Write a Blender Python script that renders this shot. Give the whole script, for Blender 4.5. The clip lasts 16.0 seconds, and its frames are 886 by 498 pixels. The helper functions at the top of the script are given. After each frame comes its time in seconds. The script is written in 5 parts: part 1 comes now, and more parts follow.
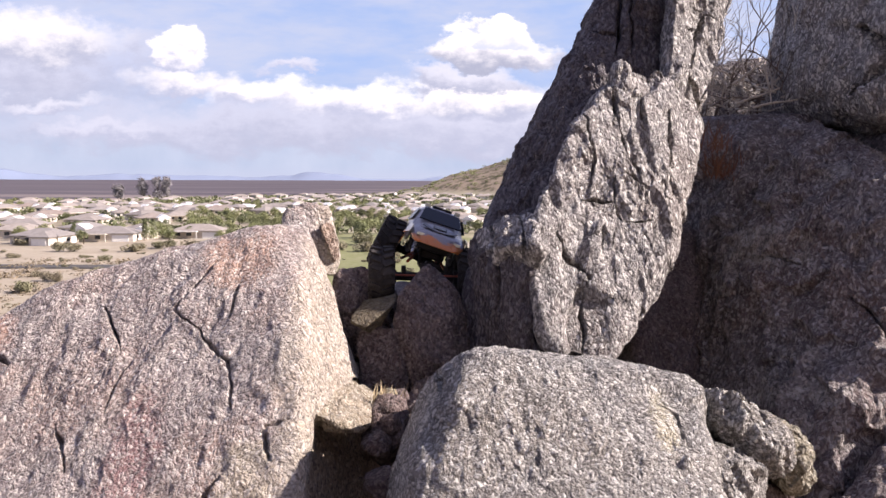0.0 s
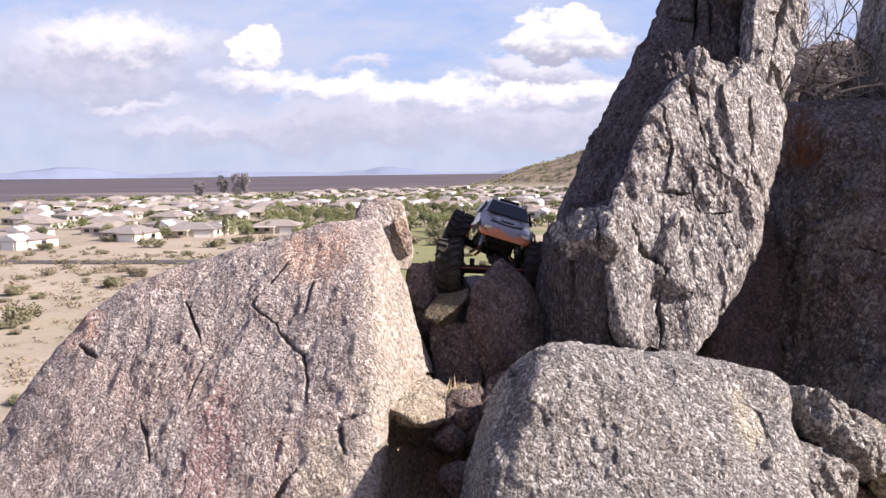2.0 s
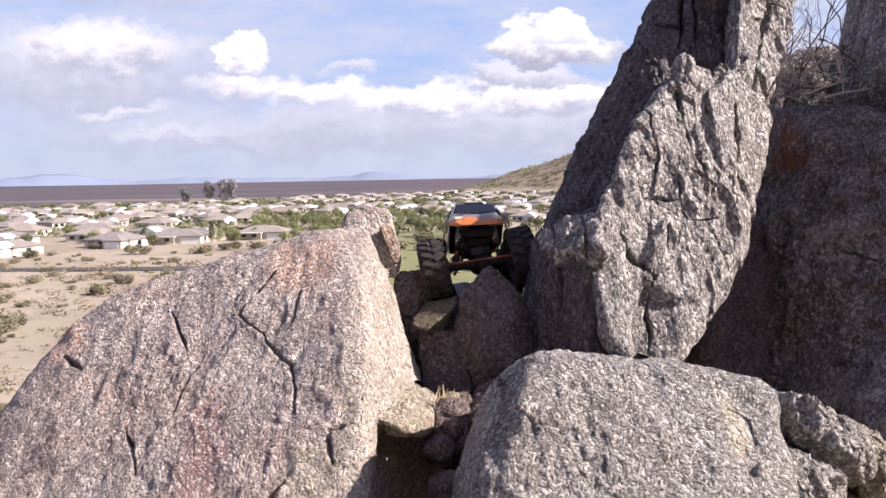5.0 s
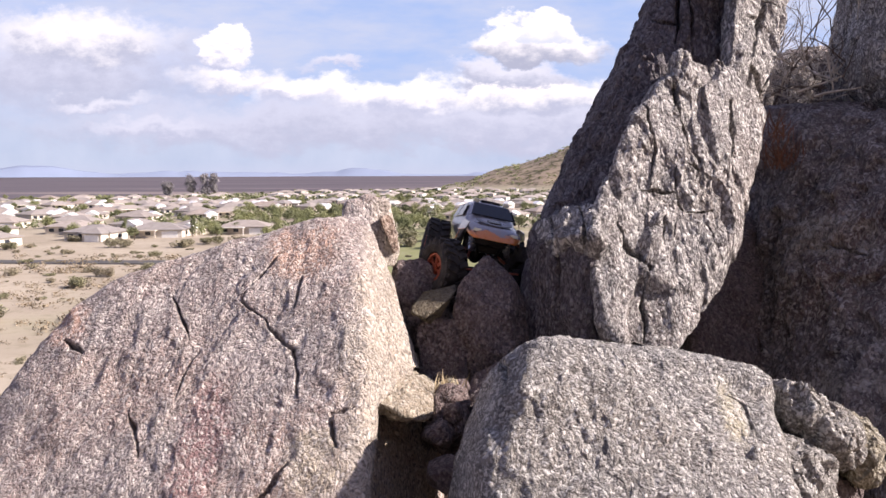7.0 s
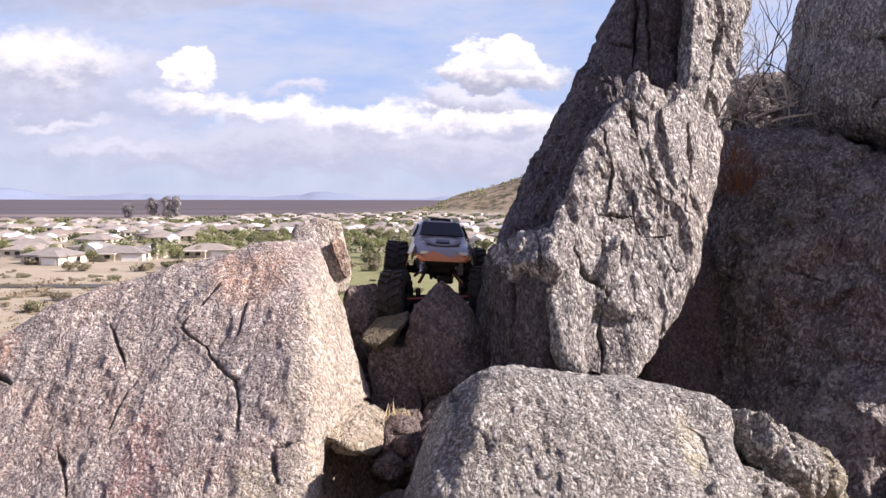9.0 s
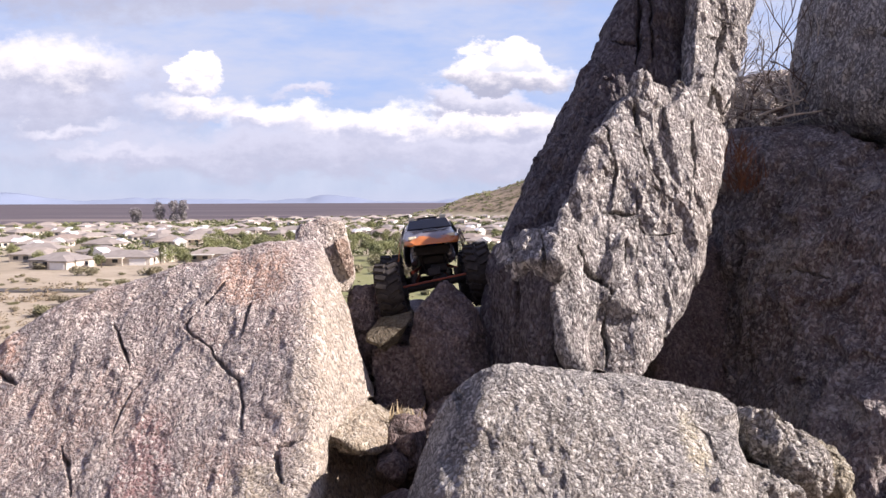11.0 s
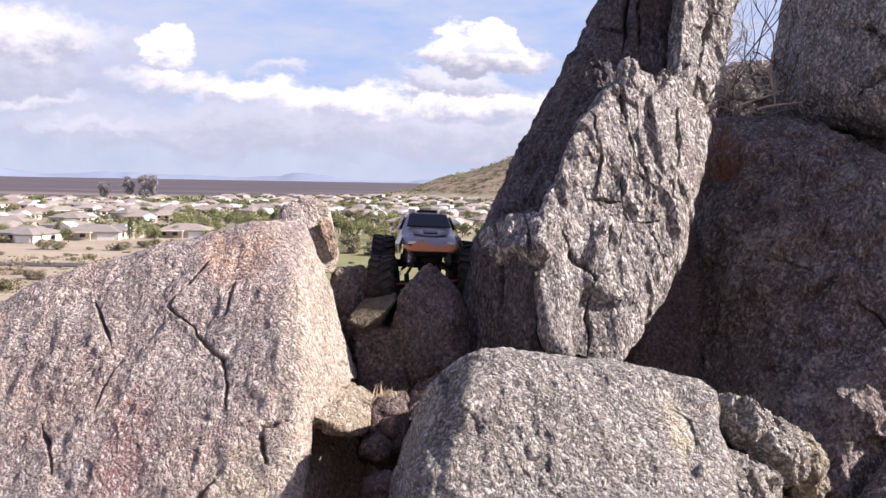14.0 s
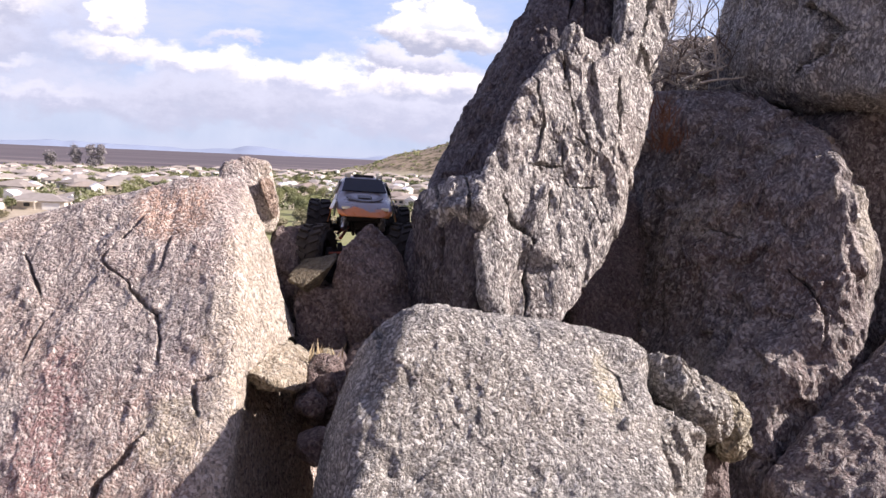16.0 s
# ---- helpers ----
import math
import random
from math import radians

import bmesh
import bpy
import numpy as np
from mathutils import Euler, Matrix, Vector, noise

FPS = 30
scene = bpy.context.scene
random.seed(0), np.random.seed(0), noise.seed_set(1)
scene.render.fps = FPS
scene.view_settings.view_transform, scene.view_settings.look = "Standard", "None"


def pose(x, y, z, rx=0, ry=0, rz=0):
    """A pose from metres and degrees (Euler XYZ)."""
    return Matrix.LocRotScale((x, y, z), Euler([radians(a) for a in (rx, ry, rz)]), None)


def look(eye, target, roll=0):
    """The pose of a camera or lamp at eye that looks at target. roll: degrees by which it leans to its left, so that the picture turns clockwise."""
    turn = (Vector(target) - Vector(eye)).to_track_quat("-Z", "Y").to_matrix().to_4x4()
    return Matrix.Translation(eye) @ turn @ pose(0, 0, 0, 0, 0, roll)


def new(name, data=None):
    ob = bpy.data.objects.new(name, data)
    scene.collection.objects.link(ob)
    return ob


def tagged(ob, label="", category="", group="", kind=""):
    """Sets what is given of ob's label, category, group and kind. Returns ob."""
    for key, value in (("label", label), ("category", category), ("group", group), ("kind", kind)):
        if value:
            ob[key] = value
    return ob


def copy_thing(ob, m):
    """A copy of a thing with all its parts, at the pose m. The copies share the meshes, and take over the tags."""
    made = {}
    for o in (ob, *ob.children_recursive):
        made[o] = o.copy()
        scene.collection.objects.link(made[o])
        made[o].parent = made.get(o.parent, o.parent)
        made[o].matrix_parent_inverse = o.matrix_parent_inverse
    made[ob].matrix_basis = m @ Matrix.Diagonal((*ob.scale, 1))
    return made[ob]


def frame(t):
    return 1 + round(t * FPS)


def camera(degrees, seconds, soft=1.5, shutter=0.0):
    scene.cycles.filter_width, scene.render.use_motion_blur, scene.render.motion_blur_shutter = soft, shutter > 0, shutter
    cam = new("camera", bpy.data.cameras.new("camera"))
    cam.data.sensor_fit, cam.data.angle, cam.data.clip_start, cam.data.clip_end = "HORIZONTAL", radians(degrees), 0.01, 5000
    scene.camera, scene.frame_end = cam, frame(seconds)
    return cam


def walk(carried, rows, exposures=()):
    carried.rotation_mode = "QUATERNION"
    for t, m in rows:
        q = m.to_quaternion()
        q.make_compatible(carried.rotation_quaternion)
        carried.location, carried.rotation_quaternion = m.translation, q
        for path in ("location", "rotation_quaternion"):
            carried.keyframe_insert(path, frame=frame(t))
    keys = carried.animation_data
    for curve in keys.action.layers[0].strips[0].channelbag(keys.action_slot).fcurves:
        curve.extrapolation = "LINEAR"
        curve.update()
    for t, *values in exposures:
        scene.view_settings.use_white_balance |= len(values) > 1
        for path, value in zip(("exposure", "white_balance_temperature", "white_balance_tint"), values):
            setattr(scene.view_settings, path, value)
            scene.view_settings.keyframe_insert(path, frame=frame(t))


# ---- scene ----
cam = camera(56.1, 16.0)
PATH = [
    (0, (0.107, 0.299, 1.405), (0.124, 2.292, 1.244), 0.3),
    (0.5, (0.099, 0.322, 1.413), (-0.003, 2.314, 1.268), -0.1),
    (1, (0.106, 0.327, 1.416), (0.001, 2.319, 1.264), -0.4),
    (1.5, (0.098, 0.3, 1.419), (-0.062, 2.289, 1.287), -0.9),
    (2, (0.108, 0.309, 1.407), (-0.051, 2.295, 1.23), -0.6),
    (2.5, (0.103, 0.311, 1.433), (-0.1, 2.295, 1.286), -2.8),
    (3, (0.105, 0.32, 1.423), (-0.048, 2.305, 1.236), -2.1),
    (3.5, (0.084, 0.314, 1.426), (-0.018, 2.304, 1.253), 0.5),
    (4, (0.102, 0.319, 1.41), (-0.065, 2.299, 1.182), -0.9),
    (4.5, (0.107, 0.316, 1.412), (-0.045, 2.302, 1.231), -1.0),
    (4.7, (0.11, 0.316, 1.414), (-0.026, 2.304, 1.249), -1.1),
    (6.8, (0.07, 0.288, 1.4), (-0.041, 2.277, 1.222), -0.3),
    (7, (0.07, 0.286, 1.397), (-0.018, 2.277, 1.224), -0.1),
    (7.5, (0.065, 0.291, 1.395), (-0.005, 2.283, 1.233), 0.4),
    (8, (0.066, 0.314, 1.4), (0.016, 2.308, 1.263), 0.1),
    (8.5, (0.081, 0.338, 1.393), (0.054, 2.335, 1.278), -0.0),
    (9, (0.095, 0.349, 1.394), (0.092, 2.346, 1.279), 0.2),
    (9.5, (0.091, 0.342, 1.391), (0.09, 2.338, 1.279), -0.4),
    (12, (0.108, 0.357, 1.38), (0.081, 2.354, 1.275), 0.1),
    (12.5, (0.106, 0.348, 1.376), (0.143, 2.345, 1.287), 0.7),
    (13, (0.083, 0.353, 1.388), (0.086, 2.349, 1.274), 2.3),
    (13.5, (0.083, 0.35, 1.393), (0.124, 2.344, 1.249), 1.9),
    (14, (0.073, 0.349, 1.391), (0.121, 2.343, 1.237), 1.1),
    (14.5, (0.066, 0.344, 1.388), (0.107, 2.338, 1.238), 0.9),
    (15, (0.079, 0.34, 1.382), (0.145, 2.332, 1.227), 1.4),
    (15.5, (0.086, 0.326, 1.375), (0.193, 2.318, 1.232), 3.0),
    (16, (0.104, 0.342, 1.354), (0.264, 2.325, 1.151), 2.6),
]
walk(cam, [(t, look(eye, target, roll)) for t, eye, target, roll in PATH], exposures=((0, 1.0, 6800, 20), (15, 1.0, 6800, 20), (16, 1.1, 6800, 20)))

# ---- world, sun, exposure ----
SUN_TO = Vector((0.82, -0.10, 0.565)).normalized()


class Nodes:
    """Short-hand for building node trees."""

    def __init__(self, tree):
        self.tree = tree

    def add(self, kind, **sets):
        n = self.tree.nodes.new(kind)
        for key, value in sets.items():
            setattr(n, key, value)
        return n

    def link(self, a, b):
        self.tree.links.new(a, b)

    def put(self, socket, value):
        if isinstance(value, bpy.types.NodeSocket):
            self.tree.links.new(value, socket)
        elif value is not None:
            socket.default_value = value

    def math(self, op, a, b=None, c=None, clamp=False):
        n = self.add("ShaderNodeMath", operation=op, use_clamp=clamp)
        for k, v in enumerate((a, b, c)):
            self.put(n.inputs[k], v)
        return n.outputs[0]

    def mix(self, f, a, b, blend="MIX"):
        n = self.add("ShaderNodeMix", data_type="RGBA", blend_type=blend)
        for k, v in ((0, f), (6, a), (7, b)):
            if isinstance(v, tuple) and len(v) == 3:
                v = (*v, 1)
            self.put(n.inputs[k], v)
        return n.outputs[2]

    def noise(self, vec, scale, detail=4, rough=0.55, out=0, distortion=0.0):
        n = self.add("ShaderNodeTexNoise")
        self.put(n.inputs["Vector"], vec)
        n.inputs["Scale"].default_value = scale
        n.inputs["Detail"].default_value = detail
        n.inputs["Roughness"].default_value = rough
        n.inputs["Distortion"].default_value = distortion
        return n.outputs[out]

    def voronoi(self, vec, scale, feature="F1", out="Distance"):
        n = self.add("ShaderNodeTexVoronoi", feature=feature)
        self.put(n.inputs["Vector"], vec)
        n.inputs["Scale"].default_value = scale
        return n.outputs[out]

    def ramp(self, v, *stops):
        """stops: (position, grey or colour)."""
        n = self.add("ShaderNodeValToRGB")
        e = n.color_ramp.elements
        for k, (p, c) in enumerate(stops):
            el = e[k] if k < 2 else e.new(p)
            el.position = p
            el.color = (*c, 1) if isinstance(c, tuple) else (c, c, c, 1)
        self.put(n.inputs[0], v)
        return n.outputs[0]

    def range(self, v, a, b, c=0.0, d=1.0, smooth=False):
        n = self.add("ShaderNodeMapRange", interpolation_type="SMOOTHSTEP" if smooth else "LINEAR")
        for k, x in enumerate((v, a, b, c, d)):
            self.put(n.inputs[k], x)
        return n.outputs[0]

    def mapped(self, vec, scale=(1, 1, 1), rot=(0, 0, 0), loc=(0, 0, 0)):
        n = self.add("ShaderNodeMapping")
        self.put(n.inputs["Vector"], vec)
        n.inputs["Scale"].default_value = scale
        n.inputs["Rotation"].default_value = rot
        n.inputs["Location"].default_value = loc
        return n.outputs[0]


def sky():
    world = bpy.data.worlds.new("sky")
    scene.world = world
    world.use_nodes = True
    world.node_tree.nodes.clear()
    n = Nodes(world.node_tree)
    air = n.add("ShaderNodeTexSky", sky_type="NISHITA", sun_disc=False)
    air.sun_elevation = math.asin(SUN_TO.z)
    air.sun_rotation = math.atan2(SUN_TO.x, SUN_TO.y)
    air.altitude, air.dust_density = 400.0, 1.5
    way = n.add("ShaderNodeTexCoord").outputs["Generated"]
    sep = n.add("ShaderNodeSeparateXYZ")
    n.link(way, sep.inputs[0])
    ahead = n.math("MAXIMUM", sep.outputs[1], 0.15)
    u0, v0 = n.math("DIVIDE", sep.outputs[0], ahead), n.math("DIVIDE", sep.outputs[2], ahead)
    flat = n.add("ShaderNodeCombineXYZ")
    n.put(flat.inputs[0], u0)
    n.put(flat.inputs[1], n.math("MULTIPLY", v0, 1.6))
    # ragged cloud edges: two scales of wander
    big = n.add("ShaderNodeSeparateColor")
    n.link(n.noise(flat.outputs[0], 11, 7, 0.62, out=1), big.inputs[0])
    u = n.math("ADD", u0, n.math("MULTIPLY", n.math("SUBTRACT", big.outputs[0], 0.5), 0.12))
    v = n.math("ADD", v0, n.math("MULTIPLY", n.math("SUBTRACT", big.outputs[1], 0.5), 0.095))
    fine = n.noise(flat.outputs[0], 30, 7, 0.66)
    blue = n.mix(1.0, air.outputs[0], (0.080, 0.084, 0.092), "MULTIPLY")
    blue = n.mix(0.8, blue, (0.285, 0.41, 0.68))
    # thin high cloud over all, haze and grey rain veil towards the horizon
    thin = n.range(n.noise(n.mapped(flat.outputs[0], (1, 2.2, 1)), 4.5, 5, 0.6), 0.32, 0.66, 0.0, 0.8, True)
    colour = n.mix(thin, blue, (0.43, 0.485, 0.60))
    low = n.range(v0, 0.055, 0.13, 1.0, 0.0, True)
    veil = n.mix(n.noise(n.mapped(flat.outputs[0], (2.5, 1, 1)), 6, 4), (0.275, 0.36, 0.50), (0.46, 0.525, 0.64))
    colour = n.mix(n.math("MULTIPLY", low, 0.9), colour, veil)
    pale = n.range(v0, 0.0, 0.022, 0.75, 0.0, True)
    colour = n.mix(pale, colour, (0.40, 0.455, 0.58))
    # clouds: place and half-size across and up, softness, grey of the base, white of the top
    clouds = (
        (-0.45, 0.285, 0.55, 0.090, 1.2, 0.40, 0.46), (-0.05, 0.285, 0.36, 0.085, 1.3, 0.43, 0.50), (0.32, 0.28, 0.14, 0.06, 1.2, 0.45, 0.58),
        (-0.52, 0.13, 0.26, 0.085, 1.5, 0.43, 0.55), (-0.15, 0.060, 0.46, 0.040, 1.4, 0.43, 0.54), (0.05, 0.055, 0.15, 0.045, 1.3, 0.44, 0.55),
        (-0.48, 0.165, 0.125, 0.045, 1.1, 0.42, 0.74), (-0.29, 0.116, 0.075, 0.024, 1.2, 0.46, 0.76), (-0.20, 0.098, 0.075, 0.028, 1.1, 0.46, 0.84), (-0.09, 0.086, 0.09, 0.032, 1.1, 0.46, 0.86),
        (0.07, 0.092, 0.12, 0.030, 1.0, 0.44, 0.78), (0.035, 0.118, 0.080, 0.020, 0.9, 0.42, 0.62), (-0.31, 0.150, 0.036, 0.024, 0.6, 0.46, 0.9),
        (-0.17, 0.138, 0.042, 0.010, 1.3, 0.50, 0.60), (0.062, 0.154, 0.088, 0.033, 0.55, 0.38, 0.80), (0.085, 0.174, 0.040, 0.022, 0.55, 0.6, 0.80),
        (-0.46, 0.088, 0.07, 0.014, 1.3, 0.45, 0.62), (-0.40, 0.060, 0.09, 0.014, 1.3, 0.45, 0.58), (0.28, 0.15, 0.10, 0.05, 1.2, 0.45, 0.6),
    )
    for cu, cv, a, b, soft, base, top in clouds:
        du = n.math("DIVIDE", n.math("SUBTRACT", u, cu), a)
        dv = n.math("DIVIDE", n.math("SUBTRACT", v, cv), b)
        # flatter below than above
        dvb = n.math("MULTIPLY", n.math("MINIMUM", dv, 0.0), 1.5)
        dvt = n.math("MAXIMUM", dv, 0.0)
        dd = n.math("ADD", n.math("MULTIPLY", du, du), n.math("ADD", n.math("MULTIPLY", dvb, dvb), n.math("MULTIPLY", dvt, dvt)))
        dd = n.math("ADD", dd, n.math("MULTIPLY", n.math("SUBTRACT", fine, 0.5), 0.9))
        mask = n.range(dd, 1.0 - soft * 0.75, 1.0 + soft * 0.25, 1.0, 0.0, True)
        shade = n.range(n.math("ADD", dv, n.math("MULTIPLY", n.math("SUBTRACT", fine, 0.5), 1.6)), -0.55, 0.55, 0.0, 1.0, True)
        white = min(1.0, max(0.0, (top - 0.52) / 0.25))
        tone = n.mix(shade, (base * 0.84, base * 0.93, base * 1.20), (top * (0.85 + 0.13 * white), top * (0.93 + 0.06 * white), top * (1.16 - 0.14 * white)))
        colour = n.mix(mask, colour, tone)
    # the rest of the sky, out of view: broken cloud, dimmed and purpled to cut fill light
    wide = n.range(n.noise(way, 3.2, 5, 0.6), 0.45, 0.62, 0.0, 1.0, True)
    rest = n.mix(n.math("MULTIPLY", wide, 0.5), n.mix(1.0, blue, (0.68, 0.62, 0.68), "MULTIPLY"), (0.28, 0.27, 0.32))
    front = n.range(sep.outputs[1], 0.35, 0.55, 0.0, 1.0, True)
    high = n.range(v0, 0.30, 0.45, 1.0, 0.0, True)
    colour = n.mix(n.math("MULTIPLY", front, high), rest, colour)
    bg = n.add("ShaderNodeBackground")
    n.link(colour, bg.inputs[0])
    bg.inputs[1].default_value = 0.76
    out = n.add("ShaderNodeOutputWorld")
    n.link(bg.outputs[0], out.inputs[0])
    lamp = bpy.data.lights.new("sun", "SUN")
    lamp.energy, lamp.angle, lamp.color = 5.0, radians(0.55), (1.0, 0.955, 0.89)
    ob = new("sun", lamp)
    ob.matrix_world = look(SUN_TO * 50, (0, 0, 0))


sky()


# ---- materials ----
def material(name):
    m = bpy.data.materials.new(name)
    m.use_nodes = True
    n = Nodes(m.node_tree)
    n.bsdf = m.node_tree.nodes["Principled BSDF"]
    n.at = n.add("ShaderNodeTexCoord").outputs["Object"]
    return m, n


def finish(n, colour, rough=0.8, bump=None, strength=0.5, distance=0.01, metal=0.0, spec=None):
    n.put(n.bsdf.inputs["Base Color"], (*colour, 1) if isinstance(colour, tuple) else colour)
    n.put(n.bsdf.inputs["Roughness"], rough)
    n.put(n.bsdf.inputs["Metallic"], metal)
    if spec is not None:
        n.bsdf.inputs["Specular IOR Level"].default_value = spec
    if bump is not None:
        b = n.add("ShaderNodeBump")
        b.inputs["Strength"].default_value, b.inputs["Distance"].default_value = strength, distance
        n.link(bump, b.inputs["Height"])
        n.link(b.outputs[0], n.bsdf.inputs["Normal"])


def granite(name, dark, mid, light, rust, rust_amount, grain=1.0, stretch=(1.0, 1.0, 0.8), flake=0.36, speck=0.45, patches=(), pale=None):
    m, n = material(name)
    wander = n.noise(n.at, 14, 2, 0.5, out=1)
    vec = n.mix(0.035, n.at, wander)
    long = n.mapped(vec, stretch, (0.12, -0.22, 0.0))
    stains = n.noise(n.at, 3.2, 4, 0.6)
    blotch = n.noise(n.at, 11, 5, 0.65)
    colour = n.mix(n.ramp(blotch, (0.34, 0.0), (0.66, 1.0)), dark, mid)
    colour = n.mix(n.math("MULTIPLY", n.ramp(stains, (0.42, 0.0), (0.62, 1.0)), rust_amount), colour, rust)
    for cx, cz, rx, rz, tone, amount in patches:
        at = n.add("ShaderNodeSeparateXYZ")
        n.link(vec, at.inputs[0])
        ex, ez = n.math("DIVIDE", n.math("SUBTRACT", at.outputs[0], cx), rx), n.math("DIVIDE", n.math("SUBTRACT", at.outputs[2], cz), rz)
        e = n.math("ADD", n.math("ADD", n.math("MULTIPLY", ex, ex), n.math("MULTIPLY", ez, ez)), n.math("MULTIPLY", n.math("SUBTRACT", blotch, 0.5), 2.2))
        colour = n.mix(n.range(e, 0.2, 1.3, amount, 0.0, True), colour, tone)
    if pale:
        crust = n.noise(n.mapped(vec, (1.0, 1.0, 1.9), (0.0, 0.25, 0.0)), 5.5, 8, 0.72)
        colour = n.mix(n.math("MULTIPLY", n.ramp(crust, (0.54, 0.0), (0.64, 1.0)), pale[0]), colour, pale[1])
    # feldspar crystals and black mica in two sizes of grain
    f1 = n.noise(long, 95 * grain, 4, 0.75)
    f2 = n.noise(n.mapped(long, (1, 1, 1), (0, 0, 0), (3.1, 1.7, 5.2)), 210 * grain, 3, 0.75)
    sep, sep2 = n.add("ShaderNodeSeparateColor"), n.add("ShaderNodeSeparateColor")
    n.link(n.voronoi(long, 175 * grain, out="Color"), sep.inputs[0])
    n.link(n.voronoi(long, 330 * grain, out="Color"), sep2.inputs[0])
    raised = n.voronoi(long, 175 * grain)
    pit = tuple(c * 0.28 for c in dark)
    colour = n.mix(n.math("MULTIPLY", n.ramp(f1, (0.52, 0.0), (0.66, 1.0)), flake), colour, light)
    colour = n.mix(n.math("MULTIPLY", n.ramp(f2, (0.32, 1.0), (0.46, 0.0)), 0.4), colour, pit)
    colour = n.mix(n.math("MULTIPLY", n.ramp(sep2.outputs[0], (0.70, 0.0), (0.78, 1.0)), speck * 0.75), colour, light)
    colour = n.mix(n.math("MULTIPLY", n.ramp(sep2.outputs[1], (0.72, 0.0), (0.80, 1.0)), 0.45), colour, pit)
    colour = n.mix(n.math("MULTIPLY", n.ramp(sep.outputs[0], (0.78, 0.0), (0.84, 1.0)), speck * 1.1), colour, tuple(min(1, c * 1.12) for c in light))
    colour = n.mix(n.math("MULTIPLY", n.ramp(sep.outputs[1], (0.84, 0.0), (0.90, 1.0)), 0.5), colour, pit)
    h = n.math("ADD", f1, n.math("MULTIPLY", f2, 0.5))
    h = n.math("ADD", h, n.math("MULTIPLY", n.noise(long, 38, 5, 0.65), 0.7))
    h = n.math("SUBTRACT", h, n.math("MULTIPLY", raised, 0.35))
    finish(n, colour, n.range(sep.outputs[2], 0, 1, 0.5, 0.88), h, 1.0, 0.015, spec=0.45)
    return m


GRANITE = granite("grey_granite", (0.15, 0.138, 0.138), (0.33, 0.305, 0.295), (0.80, 0.77, 0.72), (0.27, 0.18, 0.13), 0.25, 1.0, (1.0, 1.0, 0.6), 0.46, 0.5)
GRANITE_PINK = granite("pink_granite", (0.25, 0.203, 0.198), (0.475, 0.405, 0.372), (0.84, 0.77, 0.70), (0.46, 0.27, 0.19), 0.4,
                       patches=((-0.09, 1.0, 0.10, 0.5, (0.60, 0.52, 0.40), 0.6), (-0.44, 0.84, 0.06, 0.14, (0.36, 0.17, 0.16), 0.6), (-0.30, 1.20, 0.10, 0.06, (0.62, 0.36, 0.24), 0.6),
                                (-0.82, 1.04, 0.07, 0.04, (0.55, 0.30, 0.20), 0.6), (-0.22, 0.86, 0.06, 0.06, (0.62, 0.56, 0.40), 0.5)))
GRANITE_FRONT = granite("speckled_granite", (0.17, 0.158, 0.15), (0.34, 0.32, 0.30), (0.78, 0.75, 0.70), (0.30, 0.24, 0.17), 0.3, 1.12, (1.0, 1.0, 0.85), 0.42, 0.5, ((0.49, 0.98, 0.025, 0.05, (0.62, 0.55, 0.38), 0.7),))
# brown granite, its tone lowered further to carry these boulders' shade
GRANITE_BROWN = granite("shaded_brown_granite", (0.098, 0.079, 0.081), (0.225, 0.189, 0.188), (0.60, 0.56, 0.53), (0.17, 0.105, 0.09), 0.5, 0.9, (1.0, 1.0, 0.6), 0.36, 0.34,
                        # the patch paints a pale strip along the boulder's sunlit right edge
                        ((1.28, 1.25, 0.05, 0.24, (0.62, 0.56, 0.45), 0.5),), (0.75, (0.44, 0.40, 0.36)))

# for stones in the cleft and gaps; part of their shade is in this colour
GRANITE_DARK = granite("gap_shade_granite", (0.098, 0.072, 0.072), (0.235, 0.178, 0.172), (0.55, 0.47, 0.44), (0.15, 0.09, 0.075), 0.5, 1.0, (1.0, 1.0, 0.8), 0.26, 0.2)

# grey granite with dark patina and the spire's shade put into the colour
GRANITE_SHADED = granite("shaded_patina_granite", (0.058, 0.046, 0.054), (0.135, 0.112, 0.120), (0.55, 0.52, 0.52), (0.10, 0.072, 0.068), 0.3, 1.0, (1.0, 1.0, 0.5), 0.18, 0.16)


def plain(name, colour, rough=0.6, metal=0.0, vary=0.25, scale=20.0, bump=0.0, spec=None):
    m, n = material(name)
    t = n.noise(n.at, scale, 5, 0.6)
    t2 = n.noise(n.at, scale * 7, 3, 0.6)
    c = n.mix(n.ramp(t, (0.3, 0.0), (0.7, 1.0)), tuple(v * (1 - vary) for v in colour), tuple(min(1, v * (1 + vary)) for v in colour))
    finish(n, c, n.range(t2, 0.2, 0.8, max(0.03, rough - 0.12), min(1, rough + 0.12)), t2 if bump else None, bump, 0.01, metal, spec)
    return m


def tinted(name, colours, rough=0.8, scale=0.6, spec=None):
    """One surface whose tone differs from piece to piece."""
    m, n = material(name)
    pick = n.add("ShaderNodeObjectInfo").outputs["Random"]
    ramp = [(k / (len(colours) - 1), c) for k, c in enumerate(colours)]
    c = n.ramp(pick, *ramp)
    t = n.noise(n.at, scale, 5, 0.65)
    c = n.mix(n.ramp(t, (0.3, 0.0), (0.75, 1.0)), c, n.mix(1.0, c, (0.68, 0.66, 0.64), "MULTIPLY"))
    finish(n, c, rough, spec=spec)
    return m


